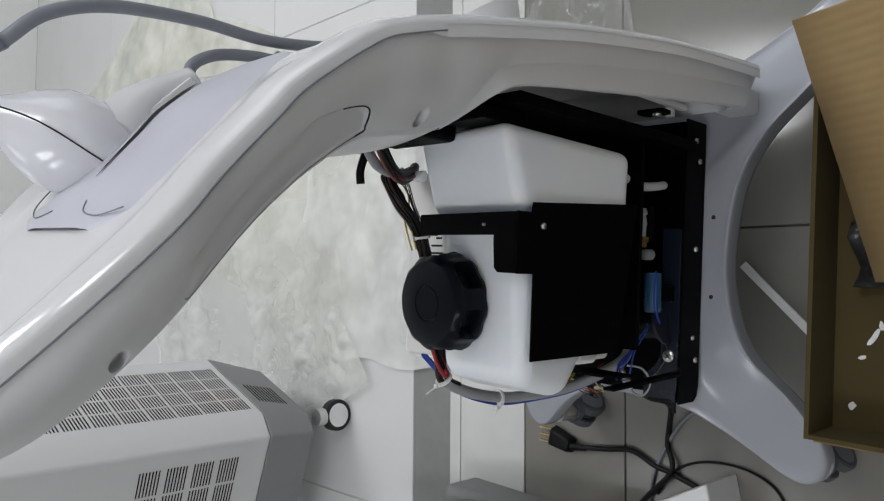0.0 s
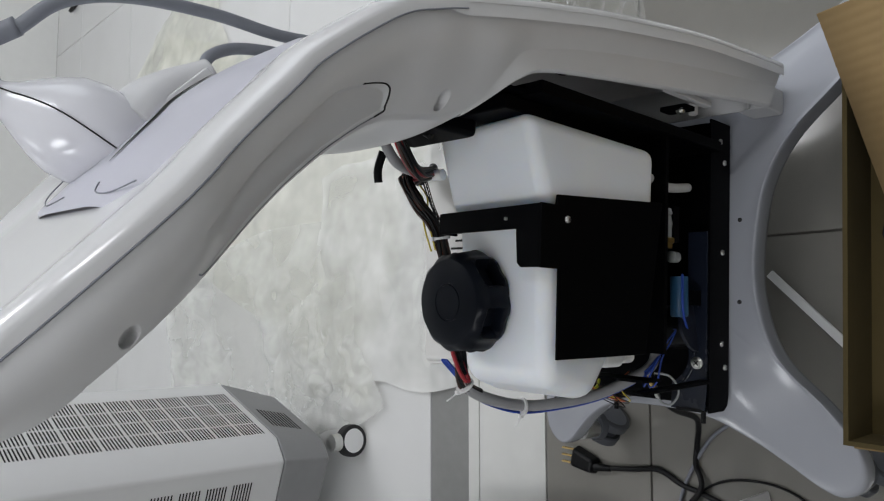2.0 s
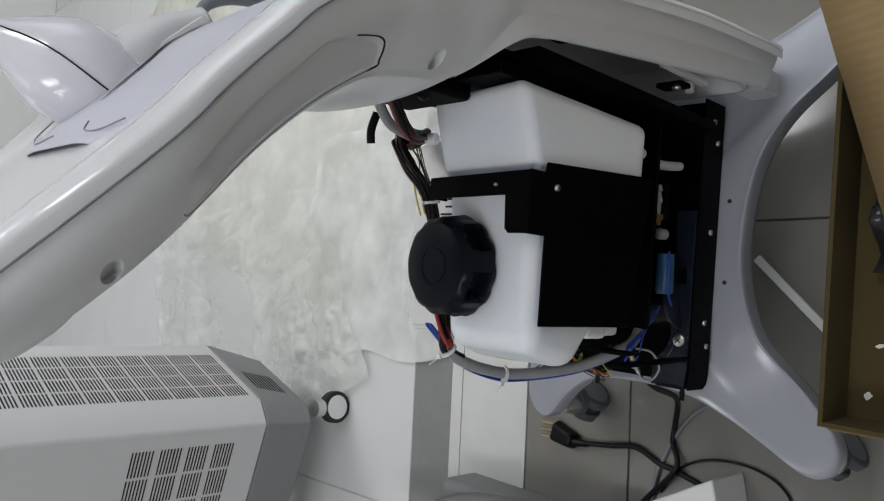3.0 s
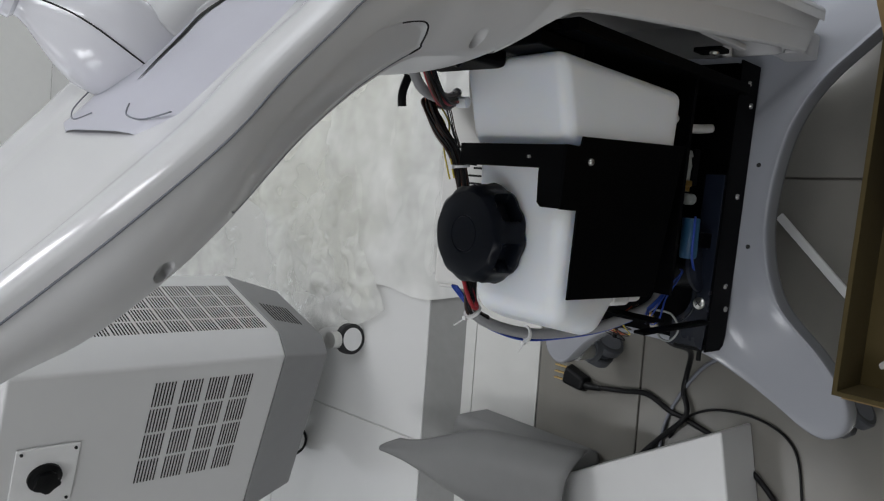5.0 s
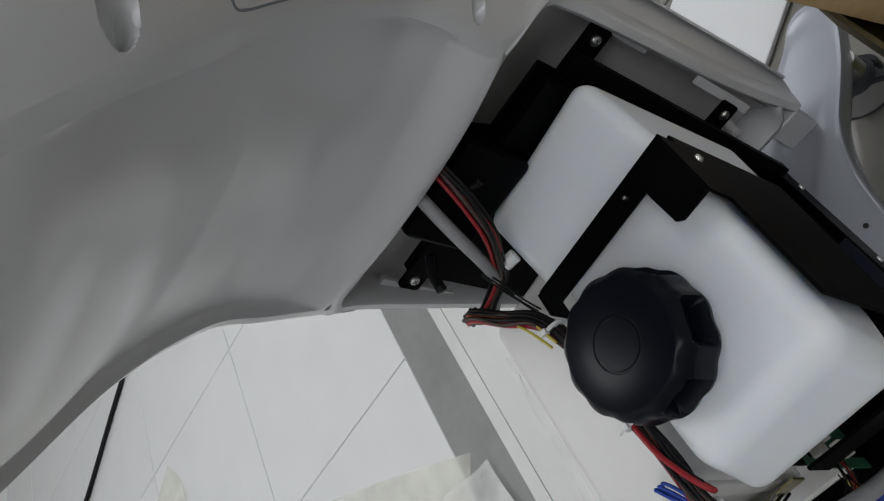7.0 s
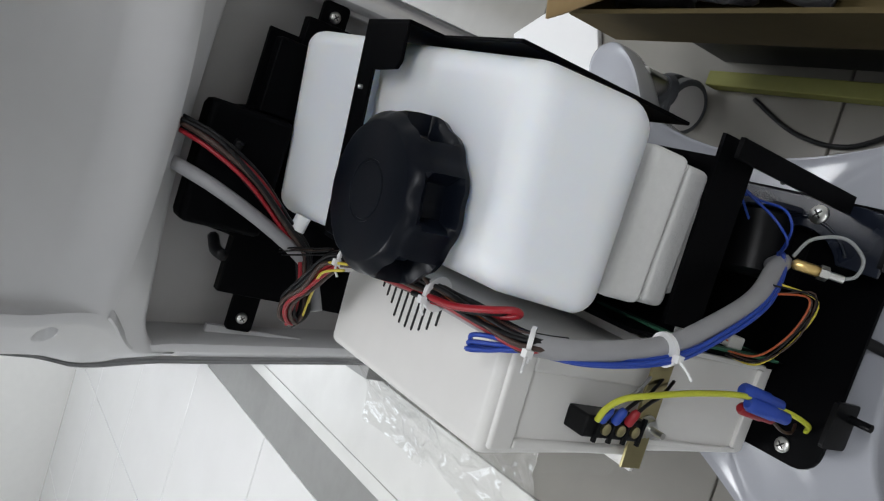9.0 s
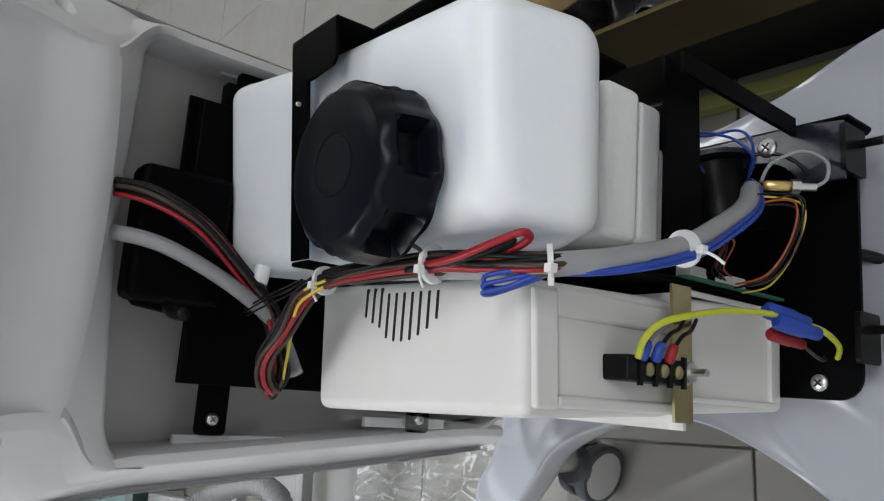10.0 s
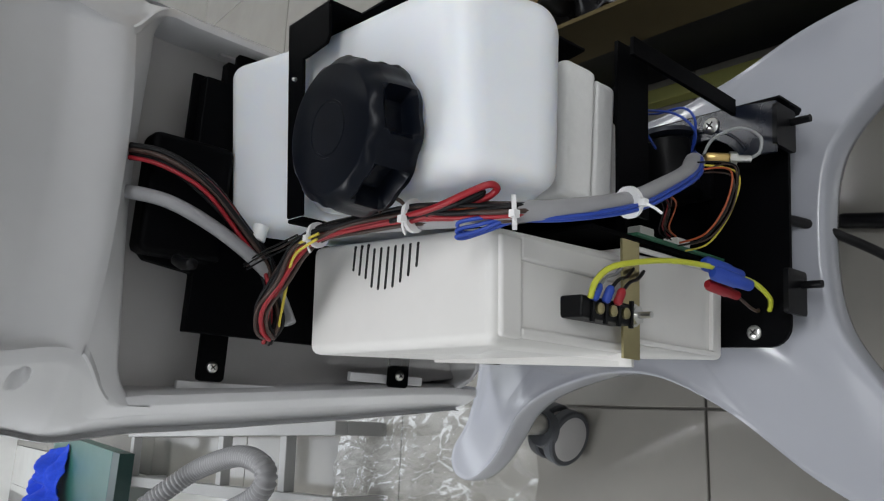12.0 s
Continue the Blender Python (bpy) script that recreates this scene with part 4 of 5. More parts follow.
lone("red_wire_loop", tube([(-0.1275, -0.045, 0.563), (-0.1245, -0.080, 0.560), (-0.1175, -0.105, 0.5545), (-0.1130, -0.1165, 0.549), (-0.1125, -0.1185, 0.544), (-0.1150, -0.116, 0.541), (-0.1200, -0.104, 0.5435), (-0.1255, -0.080, 0.552), (-0.1290, -0.055, 0.559)], 0.0022, 8, 8), M_RED,
     "folded red wire loop tied with nylon", "wire")
lone("black_wire_loop", tube([(-0.1290, -0.045, 0.5655), (-0.1240, -0.088, 0.5555), (-0.1180, -0.107, 0.5495), (-0.1155, -0.1105, 0.546), (-0.1190, -0.103, 0.5465), (-0.1270, -0.070, 0.5555)], 0.0018, 8, 8), M_WBLACK, "folded black wire beside the red loop", "wire")
lone("small_wire_loop", tube([(-0.123, -0.033, 0.565), (-0.1165, -0.040, 0.574), (-0.1145, -0.050, 0.573), (-0.1185, -0.056, 0.565), (-0.124, -0.050, 0.560)], 0.0013, 8, 6), M_BROWN, "small brown wire loop beside the cap", "wire")
blue = bundle("blue_wires", "folded blue wires with tie along the cable sleeve", [(-0.131, -0.124, 0.534), (-0.127, -0.144, 0.505), (-0.114, -0.1575, 0.461), (-0.094, -0.1555, 0.420), (-0.068, -0.1445, 0.370), (-0.044, -0.125, 0.333), (-0.031, -0.110, 0.318), (-0.030, -0.095, 0.296)],
              [M_BLUE, M_BLUE, M_BLUE], 0.0025, 0.0015, (-0.12, -0.14, 0.5))
for s in (0.0, 0.004, -0.004):
    part("loop", tube([(-0.130, -0.124, 0.534), (-0.1355 + s, -0.108, 0.546), (-0.139 + s, -0.0985, 0.554), (-0.1415 + s * 0.4, -0.0995, 0.549), (-0.1375, -0.110, 0.539), (-0.131, -0.125, 0.531)], 0.0014, 6, 6), M_BLUE, blue)
for s in (0.0, 0.008):
    lone("blue_lead", tube([(-0.0320, -0.1120, 0.3240), (-0.0230 + s, -0.1260, 0.3420), (-0.0110 + s, -0.1180, 0.3540 - s), (0.0000, -0.0930, 0.3500 - s), (0.0060, -0.0720, 0.3400 - s), (0.0020, -0.0600, 0.3150), (-0.0200, -0.0600, 0.2850)], 0.0010, 8, 6), M_BLUE, "thin blue lead arching over the pump", "wire")
for c, d, r in (((-0.1305, 0.034, 0.5725), (0.05, -1, -0.16), 0.0085), ((-0.1245, -0.055, 0.5545), (0.03, -1, -0.22), 0.0105), ((-0.1275, -0.125, 0.5335), (0.1, -0.8, -0.8), 0.0098), ((-0.109, -0.1515, 0.458), (0.3, -0.05, -1), 0.0095)):
    tie = thing("zip_tie", c, "white nylon zip tie round the cables", "zip tie", "zip ties on the wiring")
    part("band", lathe([(r, -0.0014), (r + 0.0009, -0.0014), (r + 0.0009, 0.0014), (r, 0.0014)], c, d, 20), M_TIE, tie)
    x, y, z = basis(d)
    o = Vector((-0.3, -0.75, 0.6))
    o = (o - z * o.dot(z)).normalized()
    part("lock", box_bm((-0.0022, -0.0022, -0.0022), (0.0022, 0.0022, 0.0026), Matrix.Translation(Vector(c) + o * (r + 0.0016))), M_TIE, tie)
    part("tail", tube([Vector(c) + o * (r + 0.001), Vector(c) + o * (r + 0.005) + x * 0.005, Vector(c) + o * (r + 0.006) + x * 0.011], 0.0009, 4, 5), M_TIE, tie)
# leads between terminal, board and chassis
lone("earth_lead", tube([(-0.168, -0.1205, 0.455), (-0.158, -0.125, 0.456), (-0.149, -0.130, 0.450), (-0.143, -0.135, 0.435), (-0.135, -0.139, 0.395), (-0.131, -0.140, 0.345), (-0.134, -0.145, 0.315), (-0.137, -0.148, 0.292), (-0.144, -0.144, 0.262), (-0.151, -0.136, 0.2465)], 0.0021, 8, 8), M_LIME, "yellow-green earth lead to the chassis floor", "wire")
for i, mat in enumerate((M_BLUE, M_BLUE, M_RED)):
    z = 0.452 - 0.0125 * i
    lead = lone("terminal_lead", tube([(-0.168, -0.120, z), (-0.160, -0.1225, z - 0.003), (-0.152, -0.122, z - 0.012), (-0.147, -0.117, z - 0.028), (-0.138, -0.109, z - 0.046)], 0.0013, 6, 6), M_WBLACK if i else M_SLEEVE, "short lead from the terminal block to the board", "wire", "terminal leads")
    part("crimp", lathe([(0.0020, 0), (0.0032, 0.0015), (0.0032, 0.0095), (0.0020, 0.012)], (-0.169, -0.1205, z), (1, -0.20, -0.30), 10), mat, lead, "insulated crimp sleeve")
ins = thing("insulated_connectors", (-0.15, -0.13, 0.30), "blue and red insulated crimp connectors", "connector")
for at, ax, r, l, mat in (((-0.128, -0.136, 0.346), (-0.12, -0.20, -1), 0.0058, 0.042, M_BLUE), ((-0.135, -0.141, 0.342), (-0.12, -0.20, -1), 0.0058, 0.042, M_BLUE), ((-0.142, -0.132, 0.334), (-0.10, -0.08, -1), 0.0046, 0.040, M_RED)):
    part("sleeve", lathe([(r * 0.6, 0), (r, 0.003), (r, l * 0.6), (r * 0.85, l * 0.62), (r * 0.8, l * 0.95), (r * 0.5, l)], at, ax, 12), mat, ins)
part("tail", tube([(-0.146, -0.135, 0.296), (-0.153, -0.137, 0.280), (-0.154, -0.134, 0.262), (-0.150, -0.126, 0.2455)], 0.0013, 6, 6), M_BROWN, ins)
fan = [[(-0.0932, -0.1480, 0.4250), (-0.0911, -0.1320, 0.3850), (-0.0990, -0.1059, 0.3519), (-0.1032, -0.1009, 0.3342)],
       [(-0.0520, -0.1130, 0.326), (-0.0590, -0.1350, 0.356), (-0.0540, -0.1500, 0.330), (-0.0800, -0.1480, 0.330), (-0.1050, -0.1340, 0.336), (-0.1100, -0.1100, 0.336)],
       [(-0.0480, -0.1100, 0.318), (-0.0560, -0.1300, 0.346), (-0.0560, -0.1450, 0.318), (-0.0840, -0.1420, 0.320), (-0.1060, -0.1280, 0.328), (-0.1100, -0.1080, 0.326)]]
for path, cols in zip(fan, ([M_RED, M_BROWN, M_ORANGE, M_WBLACK, M_WBLACK], [M_ORANGE, M_BROWN, M_WBLACK], [M_BROWN, M_YELLOW])):
    bundle("board_wires", "thin orange, brown and yellow wires fanning out to the circuit board", path, cols, 0.005, 0.0007, (-0.1, -0.12, 0.35))
valve = thing("valve", (-0.035, -0.118, 0.314), "small brass valve with a steel nut beside the pump", "valve")
part("valve_body", lathe([(0.0025, 0), (0.0042, 0.002), (0.0042, 0.017), (0.003, 0.019)], (-0.035, -0.118, 0.314), (0, -0.7, -0.7), 12), M_BRASS2, valve)
part("nut", lathe([(0.0055, 0), (0.0055, 0.006)], (-0.035, -0.131, 0.301), (0, -0.7, -0.7), 6), M_STEEL, valve)
part("spout", lathe([(0.003, 0), (0.003, 0.012)], (-0.035, -0.1345, 0.2975), (0, -0.7, -0.7), 10), M_STEEL, valve)
lone("clear_tube", tube([(-0.035, -0.142, 0.290), (-0.030, -0.150, 0.288), (-0.017, -0.150, 0.288), (-0.007, -0.134, 0.290), (-0.014, -0.116, 0.298), (-0.030, -0.113, 0.308)], 0.0014, 8, 8), M_CLEAR, "clear thin water tube looping beside the pump", "tube")

# ---- handpieces on the front of the machine ----
holder = thing("handpiece_holder", (-0.17, 0.12, 0.84), "lilac-grey moulded handpiece holder on the front cover", "holder")


def on_front(z, x, out):
    """A point over the front cover at that height."""
    q = min(FINE, key=lambda a: abs(a[1] - z))
    k = [i for i, a in enumerate(FINE) if a is q][0]
    d = FINE[min(k + 1, len(FINE) - 1)] - FINE[max(k - 1, 0)]
    n = np.array([d[1], -d[0]]) / math.hypot(d[0], d[1])
    return Vector((x, q[0] + n[0] * (0.004 + out), q[1] + n[1] * (0.004 + out)))


# right edge of the flush tray at each height
TRAY_EDGE = [(0.787, -0.080), (0.800, -0.045), (0.841, -0.012), (0.870, 0.010), (0.920, 0.014), (0.945, 0.004), (0.956, -0.030)]
rows = []
for z in np.linspace(0.787, 0.956, 26):
    edge = np.interp(z, [p[0] for p in TRAY_EDGE], [p[1] for p in TRAY_EDGE])
    far = np.interp(z, [0.787, 0.82, 0.95, 0.956], [-0.10, -0.165, -0.20, -0.17])
    rows.append([on_front(z, far + (edge - far) * u, 0.0 + 0.004 * min(1, 8 * u, 8 * (1 - u))) for u in (0, 0.03, 0.08, 0.2, 0.35, 0.5, 0.65, 0.8, 0.92, 0.97, 1)])
part("tray", grid_mesh(rows), M_HOLDER, holder, "flush lilac-grey tray")
SLIT = (Vector((-0.146, 0.0, 0.830)), Vector((-0.112, 0.0, 0.922)))
rows = []
for t in np.linspace(0, 1, 16):
    p = SLIT[0].lerp(SLIT[1], t)
    half = 0.0062 * ease(0, 0.12, t) * (1 - t) ** 0.7 + 0.0006
    rows.append([on_front(p.z, p.x + u * half, 0.0050) for u in (-1, 0, 1)])
part("slit", grid_mesh(rows), M_SLOT, holder)
for pts in ([(0.938, -0.085), (0.945, -0.070), (0.948, -0.035), (0.944, -0.004)], [(0.922, -0.196), (0.940, -0.192), (0.948, -0.165), (0.944, -0.140)]):
    part("tray_line", tube([on_front(z, x, 0.0044) for z, x in pts], 0.0006, 6, 5), M_HOSE, holder)
cuff_path = [Vector((-0.166, 0.163, 0.828)), Vector((-0.170, 0.146, 0.852)), Vector((-0.172, 0.124, 0.874)), Vector((-0.168, 0.100, 0.893))]
part("cuff", tube(cuff_path, 0.025, 8, 20, lambda k: 0.52 + 0.60 * ease(0, 20, k)), M_SHELL, holder, "white tapered cuff")
part("wing", hexa_bm([(-0.150, 0.150, 0.828), (-0.146, 0.152, 0.826), (-0.140, 0.100, 0.880), (-0.146, 0.098, 0.880)],
                     [(-0.158, 0.162, 0.838), (-0.152, 0.164, 0.838), (-0.144, 0.112, 0.892), (-0.152, 0.110, 0.892)]), M_SHELL, holder, bevel=0.002)
screw(holder, (-0.146, 0.100, 0.893), (0.8, -0.2, 0.5), 0.004)


def handpiece(base, neck, turn):
    """A bulb that narrows into a bent nozzle, with a thin seam along it."""
    base, neck = Vector(base), Vector(neck)
    ob = thing("handpiece", base, "glossy white bulb-shaped handpiece resting in its holder", "handpiece", "handpieces on the machine")
    axis = neck - base
    ln = axis.length
    prof = [(0.014, -0.030), (0.030, -0.022), (0.038, -0.008), (0.0415, 0.010), (0.043, 0.028), (0.041, 0.046), (0.034, 0.062), (0.025, 0.077), (0.017, 0.089), (0.013, 0.098), (0.0125, 0.104)]
    prof = [(r, h * ln / 0.098) for r, h in prof]
    part("body", lathe(prof, base, axis, 40), M_HAND, ob)
    part("collar", lathe([(0.0125, 0.0), (0.0165, 0.003), (0.0165, 0.009), (0.013, 0.012)], base + axis * 1.03, axis, 24), M_HAND, ob)
    part("nozzle", tube([base + axis * 1.05, base + axis * 1.25 + Vector((0, 0.006, 0)), base + axis * 1.5 + Vector((0, 0.022, 0))], 0.0135, 8, 18, lambda k: 0.85 + 0.018 * k), M_HAND, ob)
    x, y, z = basis(axis)
    seam = []
    for i, (r, h) in enumerate(prof[2:]):
        a = turn + 0.09 * i
        seam.append(base + z * h + (x * math.cos(a) + y * math.sin(a)) * (r + 0.0001))
    part("seam", tube(seam, 0.0007, 5, 5), M_SLOT, ob)
    return ob


def facing(axis, toward):
    """The turn about an axis that looks towards a direction."""
    x, y, z = basis(axis)
    return math.atan2(y.dot(Vector(toward)), x.dot(Vector(toward)))


handpiece((-0.176, 0.086, 0.900), (-0.192, 0.113, 0.986), facing((-0.02, 0.028, 0.088), (0.8, -0.25, 0.3)))
handpiece((-0.175, -0.075, 1.035), (-0.235, -0.060, 1.120), facing((-0.06, 0.015, 0.085), (0.8, -0.1, 0.3)))
lone("handpiece_hose", tube([(-0.166, 0.158, 0.834), (-0.172, 0.178, 0.828), (-0.178, 0.194, 0.802), (-0.178, 0.201, 0.765), (-0.172, 0.201, 0.732)], 0.0056, 10, 14), M_HOSE, "grey flexible handpiece hose", "hose", "handpiece hoses")
part("ferrule", lathe([(0.0058, 0), (0.0095, 0.002), (0.0095, 0.012), (0.0085, 0.024), (0.005, 0.030)], (-0.172, 0.2015, 0.744), (0.1, -0.14, -1), 16), M_HOSE, holder, "grey hose ferrule with small screws")
thick_hose = thing("handpiece_hose", (-0.18, 0.21, 0.85), "thick grey handpiece hose hanging in front of the machine", "hose", "handpiece hoses")
part("hose", tube([(-0.21, 0.150, 1.005), (-0.19, 0.166, 0.98), (-0.18, 0.196, 0.949), (-0.18, 0.215, 0.898), (-0.18, 0.222, 0.821), (-0.18, 0.221, 0.743), (-0.17, 0.232, 0.66), (-0.15, 0.26, 0.52)], 0.0058, 10, 14), M_HOSE, thick_hose)
part("sleeve", tube([(-0.217, 0.142, 1.014), (-0.205, 0.153, 1.001), (-0.188, 0.170, 0.977)], 0.0078, 6, 16), M_HOSE, thick_hose, "grey-blue coupling sleeve")
part("plug_head", lathe([(0.008, 0), (0.0105, 0.003), (0.0105, 0.022), (0.015, 0.028), (0.015, 0.06)], (-0.213, 0.146, 1.010), (-0.35, -0.35, 0.8), 20), M_HAND, thick_hose, "white coupling head")

# ---- cardboard box beside the machine ----
BX0, BX1, BY0, BY1, B0, BZ = 0.168, 0.60, -0.172, 0.285, 0.182, 0.264
box = thing("cardboard_box", (0.39, 0.06, B0), "open brown cardboard box with loose flaps on an assumed dark block", "box")
# front, ends and bottom carry shade in their colour
part("front_wall", box_bm((BX0, BY0, B0), (BX0 + 0.005, BY1, BZ)), M_CARDSHADE, box, "brown front wall, its colour darkened for the shade on it")
part("rear_wall", box_bm((BX1 - 0.005, BY0, B0), (BX1, BY1, BZ)), M_CARD, box)
part("end_wall", box_bm((BX0 + 0.005, BY0, B0), (BX1 - 0.005, BY0 + 0.005, BZ)), M_CARDSHADE, box)
part("end_wall", box_bm((BX0 + 0.005, BY1 - 0.005, B0), (BX1 - 0.005, BY1, BZ)), M_CARDSHADE, box)
part("bottom", box_bm((BX0 + 0.005, BY0 + 0.005, B0 + 0.001), (BX1 - 0.005, BY1 - 0.005, B0 + 0.006)), M_CARDSHADE, box)


def flap(corners, bow):
    """A box flap through four corners, slightly bowed."""
    a, b, c, d = (Vector(p) for p in corners)
    rows = []
    for t in np.linspace(0, 1, 9):
        rows.append([a.lerp(b, u).lerp(d.lerp(c, u), t) + Vector((0, 0, bow * math.sin(math.pi * t) + 0.004 * noise.noise((u * 4, t * 4, 1.0)) + 0.00025 * math.sin(2 * math.pi * 26 * u))) for u in np.linspace(0, 1, 157)])
    return part("flap", grid_mesh(rows), M_CARD, box, thick=0.004)


flap([(0.152, 0.289, 0.289), (0.238, 0.004, 0.270), (0.62, 0.03, 0.36), (0.58, 0.33, 0.36)], 0.006)
flap([(BX1, BY0, BZ), (BX1, BY1, BZ), (BX1 + 0.14, BY1, BZ + 0.06), (BX1 + 0.14, BY0, BZ + 0.06)], 0.005)
flap([(BX0 + 0.01, BY0, BZ - 0.002), (BX1 - 0.01, BY0, BZ - 0.002), (BX1 - 0.02, BY0 - 0.012, BZ - 0.12), (BX0 + 0.02, BY0 - 0.012, BZ - 0.12)], 0.0)
# assumed support, added in black so the space under the box reads dark
crate = thing("dark_block", (0.42, 0.05, 0), "black block added to fill the dark space under the cardboard box", "crate")
part("block_body", box_bm((0.205, -0.15, 0.0), (0.585, 0.27, B0 - 0.001)), M_BLACK2, crate, bevel=0.006)
lone("olive_batten", box_bm((0.168, -0.20, 0.0005), (0.188, 0.27, 0.022)), material("olive_wood", (0.2, 0.2, 0.05), 0.7, var=0.2, scale=30), "olive painted batten lying on the tiles", "batten", bevel=0.002)
bag_rows = []
for i, u in enumerate(np.linspace(0, 1, 26)):
    bag_rows.append([(BX0 + 0.03 + 0.34 * u, BY0 + 0.17 + 0.27 * v, B0 + 0.03 + 0.10 * ease(0.35, 0.8, v) * math.sin(3 * u) + 0.05 * noise.noise((u * 7, v * 7, 2.0))) for v in np.linspace(0, 1, 26)])
lone("grey_bag", grid_mesh(bag_rows), material("grey_polythene", (0.028, 0.028, 0.03), 0.3, var=0.3, bump=0.5, bump_scale=40), "crumpled dark grey plastic bag in the cardboard box", "bag", thick=0.002)
for i in range(9):
    x, y = rng.uniform(0.21, 0.31), rng.uniform(-0.15, 0.0)
    lone("foam_crumb", lathe([(0.001, -0.003), (rng.uniform(0.002, 0.005), 0), (0.001, 0.003)], (x, y, B0 + 0.008), (0.1, 0.1, 1), 7), M_FOAM, "white foam crumb on the bottom of the box", "foam crumb", "foam crumbs in the box")

for x, y, ln, wd, turn in ((0.214, -0.060, 0.026, 0.007, 60), (0.203, -0.083, 0.010, 0.006, 20), (0.194, -0.140, 0.011, 0.008, 70), (0.222, -0.045, 0.012, 0.005, 100), (0.236, -0.105, 0.009, 0.004, 30)):
    bm = plate_bm([(ln / 2 * math.cos(a) * rng.uniform(0.7, 1.1), wd / 2 * math.sin(a) * rng.uniform(0.6, 1.2)) for a in np.linspace(0, 2 * math.pi, 12, endpoint=False)], "z", 0, 0.0012)
    bmesh.ops.transform(bm, matrix=Matrix.Translation((x, y, B0 + 0.0068)) @ Matrix.Rotation(radians(turn), 4, "Z"), verts=bm.verts)
    lone("paper_scrap", bm, M_TIE, "torn white paper scrap in the cardboard box", "paper scrap", "paper scraps in the box")

# ---- ventilated cabinet ----
CAB = Matrix.Translation((-0.929, -0.354, 0)) @ Matrix.Rotation(radians(162), 4, "Z") @ Matrix.Scale(1.097, 4)
# its own axes: x along the side that faces the machine, y along the front
cab = thing("equipment_cabinet", (-0.98, -0.48, 0), "pale metal equipment cabinet with louvred sides on casters", "cabinet")
CW, CD, CH = 0.30, 0.42, 0.72


def cab_plate(outline, z0, z1, shrink0=0.0):
    cx0, cy0 = CW / 2, CD / 2
    bot = [(cx0 + (x - cx0) * (1 - shrink0 / cx0), cy0 + (y - cy0) * (1 - shrink0 / cy0)) for x, y in outline]
    bm = bmesh.new()
    b = [bm.verts.new(CAB @ Vector((x, y, z0))) for x, y in bot]
    t = [bm.verts.new(CAB @ Vector((x, y, z1))) for x, y in outline]
    n = len(outline)
    for i in range(n):
        j = (i + 1) % n
        bm.faces.new((b[i], b[j], t[j], t[i]))
    bm.faces.new(b[::-1])
    bm.faces.new(t)
    return bm


CH_OUT = [(0.045, 0), (CW, 0), (CW, CD), (0, CD), (0, 0.03)]
part("body", cab_plate(CH_OUT, 0.222, CH), M_CAB, cab, bevel=0.006, segments=3)
part("plinth", cab_plate(CH_OUT, 0.095, 0.2215, 0.028), M_CABDARK, cab, "grey tapered plinth", bevel=0.004)
louvre_meshes = {}


def louvre(face, u, z, w):
    """One dark slot; face 'side' lies on y = 0, face 'front' on x = 0."""
    key = (face, w)
    if key not in louvre_meshes:
        bm = box_bm((0, -0.0006, 0), (w, 0.0012, 0.0024)) if face == "side" else box_bm((-0.0006, 0, 0), (0.0012, w, 0.0024))
        me = bpy.data.meshes.new("louvre")
        bm.to_mesh(me)
        bm.free()
        me.materials.append(M_SLOT)
        louvre_meshes[key] = me
    ob = new("louvre", louvre_meshes[key])
    ob.parent = cab
    ob.matrix_basis = Matrix.Translation(-cab.location) @ CAB @ Matrix.Translation((u, 0, z) if face == "side" else (0, u, z))


for blk in range(4):
    for k in range(7):
        z = 0.286 + blk * 0.0515 + k * 0.0060
        for row in range(4):
            louvre("front", 0.064 + row * 0.056, z, 0.050)
for blk in range(9):
    for k in range(8):
        z = 0.240 + blk * 0.0515 + k * 0.0060
        for row in range(4):
            louvre("side", 0.064 + row * 0.0475, z, 0.041)
for k in range(9):
    z = 0.128 + 0.0085 * k
    slot = new("louvre", bpy.data.meshes["plinth_slot"]) if k else part("louvre", box_bm((0, -0.0008, 0), (0.075, 0.0012, 0.0034)), M_SLOT)
    slot.data.name = "plinth_slot"
    slot.parent = cab
    slot.matrix_basis = Matrix.Translation(-cab.location) @ CAB @ Matrix.Translation((0.10, 0.028 * (0.2215 - z) / 0.1265, z))
for x, y, nm in ((0.045, 0.03, 1), (0.13, CD - 0.06, 1), (CW - 0.05, 0.17, 1), (CW - 0.05, CD - 0.06, 1)):
    p = CAB @ Vector((x, y, 0))
    ax = CAB.to_3x3() @ Vector((-0.75, -0.35, 0.0))
    cs = part("caster", lathe([(0.02, 0.074), (0.02, 0.0955)], p, (0, 0, 1), 14), M_STEEL, cab, "black caster with a white hub")
    part("tyre", lathe([(0.030, -0.012), (0.037, -0.010), (0.0375, 0), (0.037, 0.010), (0.030, 0.012)], p + Vector((0, 0, 0.0375)), ax, 30), M_RUBBER, cs)
    part("hub", lathe([(0.003, -0.0135), (0.027, -0.013), (0.0295, -0.010), (0.0295, 0.010), (0.027, 0.013), (0.003, 0.0135)], p + Vector((0, 0, 0.0375)), ax, 30), M_TIE, cs)
    part("fork", box_bm((-0.008, -0.016, 0.04), (0.008, 0.016, 0.0745), Matrix.Translation(p) @ Matrix.Rotation(math.atan2(ax.y, ax.x), 4, "Z") @ pose(0, 0, 0)), M_STEEL, cs)
conn = part("connector_plate", box_bm((-0.006, 0.165, 0.590), (-0.001, 0.285, 0.690), CAB), M_TIE, cab, "white connector plate with a black knob", bevel=0.002)
kc = CAB @ Vector((-0.006, 0.225, 0.640))
kx = CAB.to_3x3() @ Vector((-1, 0, 0))
